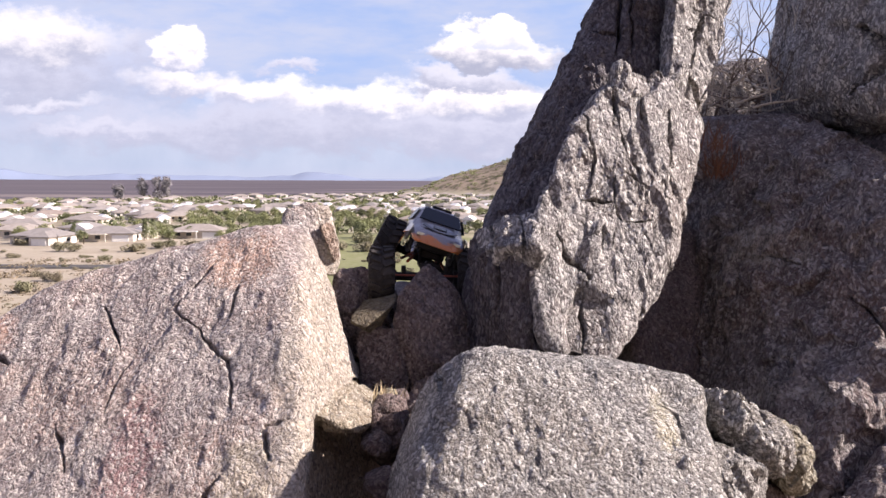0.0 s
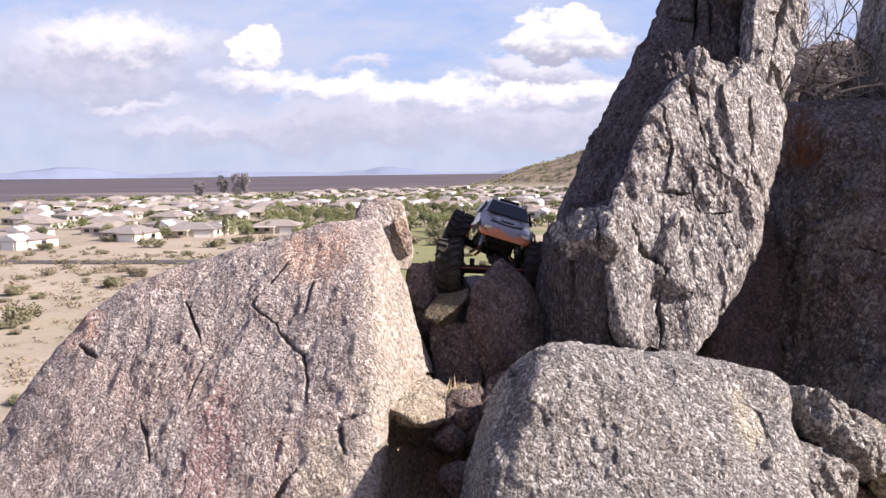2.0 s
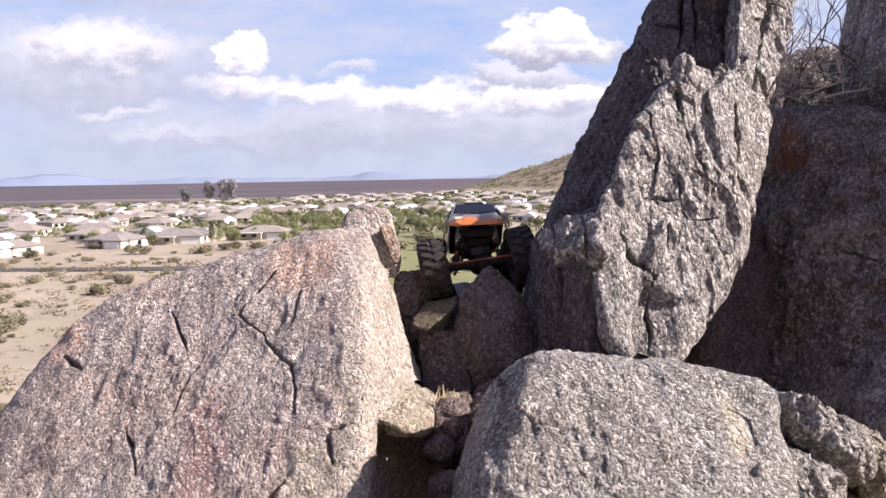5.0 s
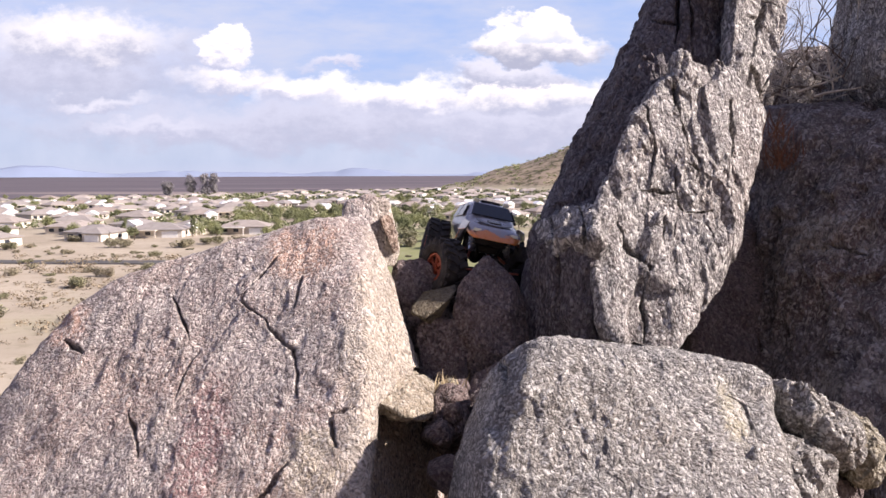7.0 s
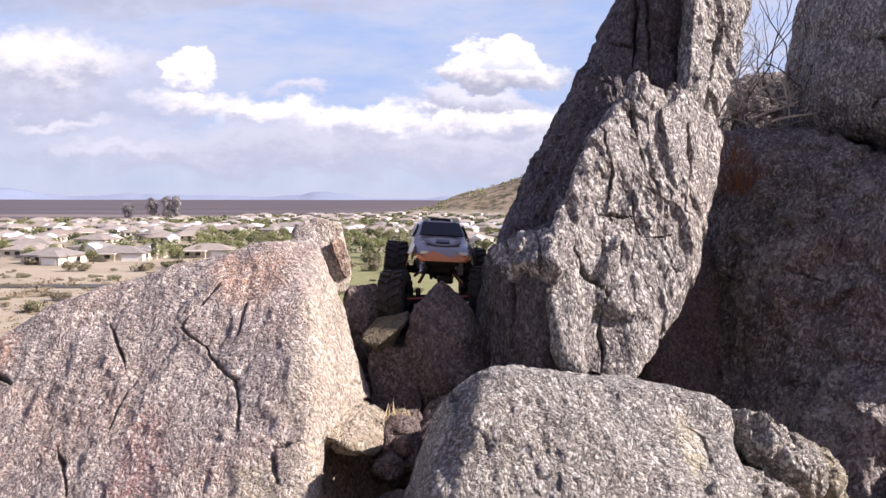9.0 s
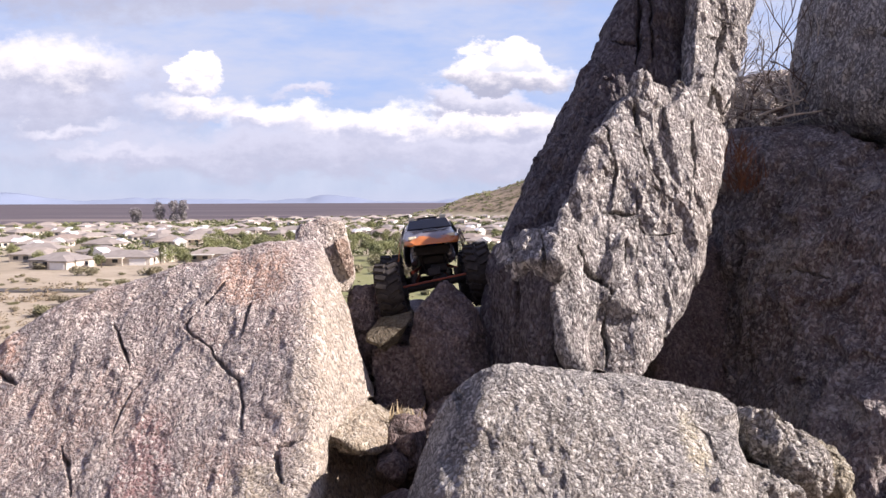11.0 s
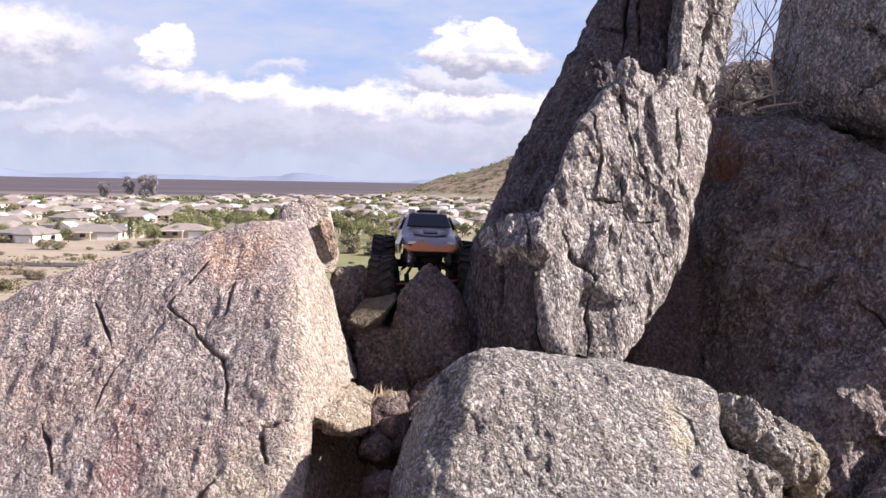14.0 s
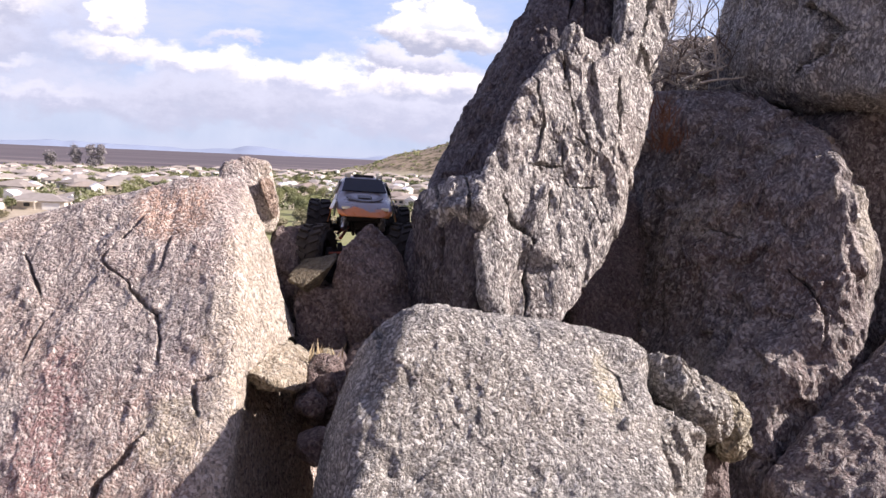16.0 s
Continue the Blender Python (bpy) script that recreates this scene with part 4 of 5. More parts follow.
RUSTROCK = granite("rusty_granite", (0.13, 0.085, 0.065), (0.33, 0.22, 0.16), (0.6, 0.5, 0.42), (0.36, 0.17, 0.09), 0.8)
# the lichened granite again, darkened to carry the cleft's shade
LICHEN_SHADED = granite("shaded_lichen_granite", (0.10, 0.082, 0.055), (0.20, 0.17, 0.11), (0.34, 0.31, 0.23), (0.16, 0.11, 0.06), 0.5, 1.0, (1.0, 1.0, 0.8), 0.25, 0.15)
TAN = granite("tan_granite", (0.30, 0.25, 0.19), (0.48, 0.42, 0.33), (0.74, 0.68, 0.58), (0.42, 0.32, 0.22), 0.5)
LICHEN = granite("lichened_granite", (0.18, 0.155, 0.11), (0.34, 0.30, 0.225), (0.62, 0.58, 0.48), (0.31, 0.24, 0.13), 0.5)
boulders()


# ---- dry brush on the ledge ----
def tube(bm, pts, radii, sides=5):
    rings = []
    for k, (p, r) in enumerate(zip(pts, radii)):
        way = (pts[min(k + 1, len(pts) - 1)] - pts[max(k - 1, 0)]).normalized()
        a = way.orthogonal().normalized()
        b = way.cross(a)
        rings.append([bm.verts.new(p + (a * math.cos(q * 2 * math.pi / sides) + b * math.sin(q * 2 * math.pi / sides)) * r) for q in range(sides)])
    for a, b in zip(rings[:-1], rings[1:]):
        for q in range(sides):
            bm.faces.new((a[q], a[(q + 1) % sides], b[(q + 1) % sides], b[q]))
    bm.faces.new(rings[0][::-1])
    bm.faces.new(rings[-1])


def branch(bm, rnd, a, way, length, r, depth, droop=0.0, bend=0.38):
    """A crooked twig with side twigs."""
    pts, radii, steps = [a], [r], 6
    for k in range(steps):
        way = (way + Vector((rnd.uniform(-bend, bend), rnd.uniform(-bend, bend), rnd.uniform(-0.8, 0.8) * bend - droop))).normalized()
        a, r = a + way * (length / steps), r * 0.88
        pts.append(a)
        radii.append(r)
        if depth and rnd.random() < 0.55:
            side = (way + Vector((rnd.uniform(-1, 1), rnd.uniform(-1, 1), rnd.uniform(-0.7, 0.9)))).normalized()
            branch(bm, rnd, a, side, length * 0.6, r * 0.7, depth - 1, droop)
    tube(bm, pts, radii)


def brush():
    bush = tagged(new("dry_bush"), "tangled leafless dry bush behind the spire", "bush")
    rnd = random.Random(5)
    for k in range(64):
        bm = bmesh.new()
        a = Vector((rnd.uniform(1.0, 1.40), rnd.uniform(2.95, 3.3), rnd.uniform(1.60, 1.76)))
        branch(bm, rnd, a, Vector((rnd.uniform(-0.9, 0.9), rnd.uniform(-0.5, 0.5), rnd.uniform(0.3, 0.9))).normalized(), rnd.uniform(0.12, 0.26), rnd.uniform(0.0022, 0.0042), 2, 0.12)
        part("branch", bm, TWIG if k % 3 else TWIG_DARK, bush)
    shrub = tagged(new("leafless_shrub"), "thin upright bare shrub against the sky", "shrub")
    for k, (x, w) in enumerate(((1.05, (-0.05, 0, 1)), (1.10, (0.15, 0, 1)), (1.16, (0.3, 0, 1)), (1.02, (0.25, 0, 1)), (1.24, (0.05, 0, 1)), (1.3, (0.25, -0.2, 1)))):
        bm = bmesh.new()
        branch(bm, rnd, Vector((x, 3.15, 1.62)), Vector(w).normalized(), 0.5 + 0.06 * (k % 3), 0.0032, 2, -0.08)
        part("stem", bm, TWIG_DARK, shrub)
    for x, y, z, dx, dz, L in ((1.05, 2.94, 1.655, 0.93, 0.36, 0.16), (1.09, 2.9, 1.64, 0.9, 0.3, 0.15), (1.05, 2.98, 1.72, 0.8, 0.55, 0.14), (1.14, 2.95, 1.78, 0.3, -0.9, 0.12)):
        bm = bmesh.new()
        branch(bm, rnd, Vector((x, y, z)), Vector((dx, 0, dz)).normalized(), L, 0.005, 0, 0.0, 0.12)
        tagged(part("dead_branch", bm, TWIG), "pale broken dead branch lying on the ledge", "branch")
    rock("boulder", "low stony ledge carrying the dry brush",
         [(0.9, 2.9, 1.60), (1.35, 2.9, 1.63), (1.4, 3.5, 1.66), (0.85, 3.5, 1.64), (0.9, 2.85, 1.4), (1.4, 2.85, 1.4), (0.8, 3.6, 1.0), (1.5, 3.6, 1.0)], GRANITE_BROWN, level=6, rough=0.6, seed=81)
    rock("boulder", "scrubby dark rise behind the dry brush",
         [(0.95, 3.35, 1.74), (1.2, 3.4, 1.86), (1.45, 3.35, 1.88), (1.5, 4.0, 1.80), (0.8, 4.0, 1.7), (0.9, 3.35, 1.3), (1.5, 3.35, 1.3), (0.8, 4.2, 1.2), (1.6, 4.2, 1.2)], GRANITE_BROWN, level=6, rough=1.0, seed=83)
    # tufts of dry grass, blades joined
    for x, y, z, n_blades, h, label in ((0.94, 2.72, 1.42, 60, 0.12, "reddish dry grass hanging beside the spire"), (0.9, 2.66, 1.50, 40, 0.09, "reddish dry grass hanging beside the spire"),
                                        (0.0, 2.06, 0.93, 26, 0.045, "short tuft of dry straw in the cleft"), (-0.03, 1.55, 0.62, 60, 0.11, "spiky dry twigs at the foot of the boulder"), (0.0, 1.58, 0.62, 40, 0.1, "spiky dry twigs at the foot of the boulder")):
        verts, faces = [], []
        for k in range(n_blades):
            a = Vector((x + rnd.gauss(0, 0.022), y + rnd.gauss(0, 0.015), z + rnd.uniform(-0.01, 0.01)))
            tip = a + Vector((rnd.gauss(0, 0.4), rnd.gauss(0, 0.3), rnd.uniform(0.4, 1.0))).normalized() * h * rnd.uniform(0.5, 1.1)
            w = Vector((rnd.uniform(-1, 1), rnd.uniform(-1, 1), 0)).normalized() * 0.0016
            mid = (a + tip) / 2 + w * 3
            i = len(verts)
            verts += [a - w, a + w, mid + w, mid - w, tip, tip + w * 0.2]
            faces += [(i, i + 1, i + 2, i + 3), (i + 3, i + 2, i + 5, i + 4)]
        ob = new("dry_grass", arrays("dry_grass", [tuple(v) for v in verts], faces, RUSTY_GRASS if z > 1.2 else STRAW, False))
        tagged(ob, label, "grass", kind="stuff")


RUSTY_GRASS = tinted("rusty_grass", ((0.22, 0.10, 0.06), (0.30, 0.15, 0.09), (0.18, 0.10, 0.07)), 0.9)
brush()


# ---- the town on the plain ----
def hip_roof(bm, x0, x1, y0, y1, z, h, over=0.6):
    x0, x1, y0, y1 = x0 - over, x1 + over, y0 - over, y1 + over
    low = [bm.verts.new(p) for p in ((x0, y0, z), (x1, y0, z), (x1, y1, z), (x0, y1, z))]
    under = [bm.verts.new(v.co - Vector((0, 0, 0.25))) for v in low]
    if x1 - x0 >= y1 - y0:
        s = (y1 - y0) / 2
        r = [bm.verts.new((x0 + s, (y0 + y1) / 2, z + h)), bm.verts.new((x1 - s + 0.01, (y0 + y1) / 2, z + h))]
        tops = ((low[0], low[1], r[1], r[0]), (low[2], low[3], r[0], r[1]), (low[1], low[2], r[1]), (low[3], low[0], r[0]))
    else:
        s = (x1 - x0) / 2
        r = [bm.verts.new(((x0 + x1) / 2, y0 + s, z + h)), bm.verts.new(((x0 + x1) / 2, y1 - s + 0.01, z + h))]
        tops = ((low[1], low[2], r[1], r[0]), (low[3], low[0], r[0], r[1]), (low[0], low[1], r[0]), (low[2], low[3], r[1]))
    for f in tops:
        bm.faces.new(f)
    for k in range(4):
        bm.faces.new((under[k], under[(k + 1) % 4], low[(k + 1) % 4], low[k]))
    bm.faces.new(under[::-1])


def gable(bm, x0, x1, y0, y1, z, h):
    """A roof whose gable looks towards -y."""
    m = (x0 + x1) / 2
    a = [bm.verts.new(p) for p in ((x0 - 0.5, y0, z), (x1 + 0.5, y0, z), (m, y0, z + h))]
    b = [bm.verts.new((v.co.x, y1, v.co.z)) for v in a]
    bm.faces.new(a)
    bm.faces.new(b[::-1])
    for i, j in ((0, 1), (1, 2), (2, 0)):
        bm.faces.new((a[j], a[i], b[i], b[j]))


def house(kind):
    ob = tagged(new("house"), ("beige stucco house with a hipped brown tile roof", "pale stucco house with a white gabled front", "wide tan bungalow with a shaded porch")[kind], "house", "houses of the desert town")
    w, d = ((17, 13), (15, 14), (19, 12))[kind]
    bm = bmesh.new()
    box(bm, 0, 0, 1.5, w, d, 3.0)
    if kind != 2:
        box(bm, w * 0.27, -d / 2 - 2.4, 1.45, w * 0.4, 5, 2.9)
    part("wall", bm, STUCCO, ob)
    bm = bmesh.new()
    hip_roof(bm, -w / 2, w / 2, -d / 2, d / 2, 3.0, 2.3)
    if kind == 0:
        hip_roof(bm, w * 0.07, w * 0.47, -d / 2 - 4.9, 0, 2.92, 1.8)
    part("roof", bm, ROOF, ob)
    if kind == 1:
        bm = bmesh.new()
        gable(bm, w * 0.07, w * 0.47, -d / 2 - 4.95, -d / 2 + 2, 2.9, 1.9)
        part("gable", bm, TRIM, ob, "white gable front")
    bm = bmesh.new()
    y = -d / 2 - (4.95 if kind != 2 else 0.06)
    box(bm, w * 0.27, y, 1.2, w * 0.3, 0.14, 2.3)
    part("garage_door", bm, TRIM, ob, "white garage door")
    for x in (-w * 0.36, -w * 0.14):
        bm = bmesh.new()
        box(bm, x, -d / 2 - 0.03, 1.6, 1.9, 0.1, 1.3)
        part("window", bm, PANE, ob)
    bm = bmesh.new()
    box(bm, w / 2 + 0.03, 0.0, 1.6, 0.1, 2.2, 1.3)
    part("window", bm, PANE, ob)
    if kind == 2:
        bm = bmesh.new()
        box(bm, -w * 0.2, -d / 2 - 1.6, 2.75, w * 0.5, 3.2, 0.3)
        for x in (-w * 0.44, w * 0.04):
            box(bm, x, -d / 2 - 3.0, 1.3, 0.4, 0.4, 2.6)
        part("porch", bm, STUCCO, ob)
    return ob


def foliage(rnd, blobs, count, size, floor=0.05):
    """Small leaf clumps scattered through a few lobes: vertices and triangles."""
    verts, faces = [], []
    for k in range(count):
        cx, cy, cz, rx, ry, rz = blobs[k % len(blobs)]
        v = Vector((rnd.gauss(0, 1), rnd.gauss(0, 1), rnd.gauss(0, 1))).normalized() * rnd.uniform(0.45, 1.05)
        p = Vector((cx + v.x * rx, cy + v.y * ry, max(floor, cz + v.z * rz)))
        i = len(verts)
        for q in range(3):
            verts.append(tuple(p + Vector((rnd.uniform(-1, 1), rnd.uniform(-1, 1), rnd.uniform(-1, 1))) * size))
        verts.append(tuple(p + Vector((rnd.uniform(-1, 1), rnd.uniform(-1, 1), rnd.uniform(-0.2, 1))) * size))
        faces += [(i, i + 1, i + 2), (i, i + 2, i + 3), (i + 1, i + 3, i + 2)]
    return verts, faces


def lobes(rnd, n, spread, height, size):
    return [(rnd.uniform(-spread, spread), rnd.uniform(-spread, spread), height * rnd.uniform(0.7, 1.25), size * rnd.uniform(0.6, 1.1), size * rnd.uniform(0.6, 1.1), size * rnd.uniform(0.5, 0.9)) for _ in range(n)]


def bush_kind(k):
    rnd = random.Random(100 + k)
    ob = new("bush", arrays("bush", *foliage(rnd, lobes(rnd, 7, 1.1, 0.9, 0.95), 900, 0.15), LEAF, False))
    return tagged(ob, "grey-green desert bush on the sand", "bush", "bushes on the desert plain")


def tree_kind(k):
    rnd = random.Random(200 + k)
    ob = tagged(new("tree"), ("round dark green garden tree", "broad green mesquite tree", "tall upright dark tree")[k], "tree", "trees of the desert town")
    tall = (4.5, 4.0, 7.5)[k]
    bm = bmesh.new()
    rod(bm, (0, 0, -0.2), (0.1, 0, tall * 0.45), 0.22, 0.14, 7)
    for q in range(4):
        a = q * 1.6
        rod(bm, (0.1, 0, tall * 0.42), (1.1 * math.cos(a), 1.1 * math.sin(a), tall * 0.75), 0.11, 0.04, 5)
    part("trunk", bm, BARK, ob)
    s = (1.9, 2.4, 1.5)[k]
    blobs = lobes(rnd, 8, s * 0.6, tall * 0.68, s) if k < 2 else [(rnd.uniform(-0.6, 0.6), rnd.uniform(-0.6, 0.6), 2 + q * 0.85, 1.5 - q * 0.1, 1.5 - q * 0.1, 1.0) for q in range(8)]
    crown = new("crown", arrays("crown", *foliage(rnd, blobs, 1000, 0.25), LEAF_DARK if k != 1 else LEAF_MID, False))
    crown.parent = ob
    return ob


def island_tint(name, colours, rough=0.85):
    m, n = material(name)
    pick = n.add("ShaderNodeNewGeometry").outputs["Random Per Island"]
    c = n.ramp(pick, *[(k / (len(colours) - 1), c) for k, c in enumerate(colours)])
    finish(n, c, rough)
    return m


def on_hill(x, y):
    return ground_height(np.array([float(x)]), np.array([float(y)]))[0] > VALLEY + 0.8


def town():
    rnd = random.Random(11)
    kinds = [house(k) for k in range(3)]
    near = [(-156, 256, 1, -8), (-178, 266, 0, 5), (-134, 286, 0, -6), (-117, 300, 2, 4), (-112, 318, 1, -4), (-90, 318, 2, 2), (-205, 296, 1, 8), (-182, 300, 1, -5), (-226, 320, 0, 6), (-158, 318, 0, 3),
            (-140, 334, 1, -10), (-206, 352, 0, 10), (-176, 356, 2, 0), (-236, 390, 0, -6), (-200, 398, 1, 4), (-168, 402, 0, 0), (-262, 360, 1, 6)]
    spots = []
    row, y = 0, 425.0
    while y < 700:
        x = -0.62 * y + rnd.uniform(0, 20)
        while x < min(0.30 * y, 190):
            green = -0.32 * y < x < -0.02 * y and y < 520
            if rnd.random() < (0.3 if green else 0.8):
                spots.append((x, y + rnd.uniform(-6, 6), rnd.choice((0, 1, 1, 1, 2)), rnd.choice((rnd.uniform(-25, 25), rnd.uniform(25, 70), rnd.uniform(25, 70)))))
            x += rnd.uniform(21, 30)
        y += rnd.uniform(30, 44)
    used = set()
    for x, y, k, turn in near + [s for s in spots if not on_hill(s[0], s[1] + 8)][:150]:
        m = pose(x, y, VALLEY, 0, 0, turn)
        if k in used:
            copy_thing(kinds[k], m)
        else:
            kinds[k].matrix_basis = m
            used.add(k)
    # the far quarters: walls and roofs, joined
    bms = bmesh.new(), bmesh.new()
    y = 705.0
    while y < 2300:
        x = -0.6 * y
        while x < 0.24 * y:
            inside = y - 1.7 * x < 1500 or rnd.random() < 0.01
            if inside and rnd.random() < 0.66 and not on_hill(x, y):
                w, d = rnd.uniform(13, 19), rnd.uniform(11, 14)
                yy = y + rnd.uniform(-12, 12)
                box(bms[0], x, yy, VALLEY + 1.5, w, d, 3.4)
                hip_roof(bms[1], x - w / 2, x + w / 2, yy - d / 2, yy + d / 2, VALLEY + 3.2, rnd.uniform(1.8, 2.6))
                if rnd.random() < 0.7:
                    box(bms[0], x + w * 0.25, yy - d / 2 - 2, VALLEY + 1.7, w * 0.36, 6, rnd.uniform(3.4, 4.8), 0, Matrix.Rotation(rnd.uniform(0.3, 1.1), 4, "Z"))
            x += rnd.uniform(22, 34) * (1 + y / 4000)
        y += rnd.uniform(36, 52) * (0.7 + y / 1500)
    walls = island_tint("far_stucco", ((0.50, 0.45, 0.38), (0.72, 0.69, 0.65), (0.44, 0.39, 0.34), (0.82, 0.80, 0.77)))
    roofs = island_tint("far_roof", ((0.25, 0.205, 0.18), (0.32, 0.275, 0.24), (0.38, 0.33, 0.295), (0.28, 0.245, 0.225)))
    tagged(part("far_house_walls", bms[0], walls), "rows of distant pale stucco houses", "houses", kind="stuff")
    tagged(part("far_house_roofs", bms[1], roofs), "distant brown and grey house roofs", "roofs", kind="stuff")
    # bushes on the plain
    bushes = [bush_kind(k) for k in range(3)]
    seats = [(-112, 253, 2.2), (-89, 225, 1.1), (-92, 255, 2.3), (-87, 266, 2.2), (-79, 267, 1.9), (-121, 229, 0.7), (-142, 244, 1.8), (-73, 119, 2.0), (-79, 160, 1.6), (-82, 178, 1.4), (-76, 189, 1.5), (-93, 149, 1.5),
             (-98, 232, 0.7), (-118, 232, 0.7), (-137, 276, 1.8), (-104, 180, 1.3), (-70, 262, 2.2), (-62, 255, 2.0), (-52, 262, 2.4), (-30, 262, 2.2), (-22, 258, 2.2), (-14, 250, 2.4), (-26, 285, 2.6), (-16, 280, 2.4), (-8, 262, 2.3)]
    for k in range(170):
        y = 60 + 200 * rnd.random() ** 0.8
        seats.append((rnd.uniform(-0.66, -0.02) * y, y, rnd.choice((0.3, 0.4, 0.5, 0.7, 1.0))))
    used = set()
    for k, (x, y, s) in enumerate(seats):
        m = pose(x, y, VALLEY - 0.1, 0, 0, rnd.uniform(0, 360))
        ob = bushes[k % 3] if k < 3 else copy_thing(bushes[k % 3], m)
        ob.matrix_basis = m @ Matrix.Diagonal((s * rnd.uniform(0.9, 1.3), s, s * rnd.uniform(0.75, 1.0), 1))
    # low brown scrub over the sand
    verts, faces = [], []
    for k in range(420):
        y = 48 + 175 * rnd.random() ** 0.9
        x = rnd.uniform(-0.64, -0.22) * y
        s = rnd.choice((0.35, 0.5, 0.7, 0.9, 1.3)) * (0.6 + y / 200)
        a, f = foliage(rnd, [(x + rnd.uniform(-1, 1) * s, y + rnd.uniform(-1, 1) * s, VALLEY + s * 0.22, s * 1.2, s, s * 0.38) for _ in range(3)], 34, s * 0.2, VALLEY)
        faces += [tuple(i + len(verts) for i in t) for t in f]
        verts += [(p[0], p[1], p[2]) for p in a]
    tagged(new("desert_scrub", arrays("desert_scrub", verts, faces, SCRUB, False)), "low dry brown scrub scattered over the sand", "scrub", kind="stuff")
    verts, faces = [], []
    for k in range(800):
        y = 1190 + 380 * rnd.random()
        x = rnd.uniform(-90, 560)
        if not on_hill(x, y):
            continue
        z, s = float(ground_height(np.array([x]), np.array([y]))[0]), rnd.uniform(1.6, 4.2)
        a, f = foliage(rnd, [(x, y, z + s * 0.3, s * 1.3, s, s * 0.5)], 16, s * 0.4, z)
        faces += [tuple(i + len(verts) for i in t) for t in f]
        verts += [(p[0], p[1], p[2]) for p in a]
    tagged(new("hill_scrub", arrays("hill_scrub", verts, faces, LEAF_MID, False)), "dark scrub dotted over the stony hill", "scrub", kind="stuff")
    trees = [tree_kind(k) for k in range(3)]
    seats = [(-127, 292, 2, 0.8), (-105, 300, 2, 0.9), (-120, 284, 0, 1.0), (-98, 306, 1, 0.9), (-150, 300, 1, 1.1), (-170, 290, 0, 1.0), (-190, 312, 0, 1.2)]
    for k in range(250):
        y = 300 + 520 * rnd.random() ** 1.2
        x = rnd.uniform(-0.62, 0.16) * y
        if rnd.random() < 0.6 and y < 560:
            x = rnd.uniform(-0.30, -0.02) * y
        if not on_hill(x, y):
            seats.append((x, y, rnd.choice((0, 1, 1, 1, 1)), rnd.uniform(0.8, 1.4)))
    for k, (x, y, q, s) in enumerate(seats):
        m = pose(x, y, VALLEY, 0, 0, rnd.uniform(0, 360))
        first = [i for i, seat in enumerate(seats) if seat[2] == q][0] == k
        ob = trees[q] if first else copy_thing(trees[q], m)
        ob.matrix_basis = m @ Matrix.Diagonal((s, s, s, 1))
    # far tree belts and two tall gum trees over the roofs
    verts, faces = [], []
    for k in range(2900):
        y = 780 + 1300 * rnd.random() if k < 1500 else 340 + 460 * rnd.random()
        x = rnd.uniform(-0.6, 0.12) * y
        if on_hill(x, y) or y - 1.7 * x > 1560:
            continue
        s = rnd.uniform(2.0, 4.5) if y > 780 else rnd.uniform(1.0, 2.2)
        a, f = foliage(rnd, [(x, y, VALLEY + 1.6, s * 1.5, s, s * 0.5)], 14, s * 0.5, VALLEY)
        faces += [tuple(i + len(verts) for i in t) for t in f]
        verts += [(p[0], p[1], p[2]) for p in a]
    tagged(new("far_trees", arrays("far_trees", verts, faces, LEAF_DARK, False)), "dark green trees between the distant houses", "trees", kind="stuff")
    for x, y, s in ((-312, 890, 1.2), (-297, 890, 1.25), (-288, 892, 1.25), (-340, 895, 0.8)):
        ob = tagged(new("gum_tree"), "tall dark gum tree rising over the far roofs", "tree", "tall trees on the horizon")
        bm = bmesh.new()
        rod(bm, (0, 0, 0), (0.3, 0, 12 * s), 0.5, 0.25, 7)
        part("trunk", bm, BARK, ob)
        blobs = [(rnd.uniform(-3, 3), rnd.uniform(-3, 3), rnd.uniform(5, 18.5) * s, 4.0, 4.0, 3.8) for _ in range(16)]
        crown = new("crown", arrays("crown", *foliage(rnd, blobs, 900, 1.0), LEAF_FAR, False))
        crown.parent = ob
        ob.matrix_basis = pose(x, y, VALLEY)


def far_range():
    """Low mountains along the horizon, the haze painted into their colour."""
    turns = np.linspace(radians(52), radians(128), 240)
    p = np.stack([turns * 14, np.zeros_like(turns), np.zeros_like(turns)], axis=1)
    h = np.maximum(0, 14 + 26 * fbm(p, 4, 91) + 18 * np.clip((turns - radians(100)) * 3, -0.6, 1.2))
    rows = []
    for r, k in ((4500, 0.0), (4620, 0.75), (4720, 1.0), (4800, 0.0)):
        rows.append(np.stack([r * np.cos(turns), r * np.sin(turns), VALLEY + 22 + (h + 14) * k], axis=1))
    v, n = np.concatenate(rows), len(turns)
    faces = [(i + j * n + 1, i + j * n, i + (j + 1) * n, i + (j + 1) * n + 1) for j in range(3) for i in range(n - 1)]
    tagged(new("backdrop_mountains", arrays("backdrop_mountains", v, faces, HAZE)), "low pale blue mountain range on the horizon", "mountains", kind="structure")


town()
far_range()


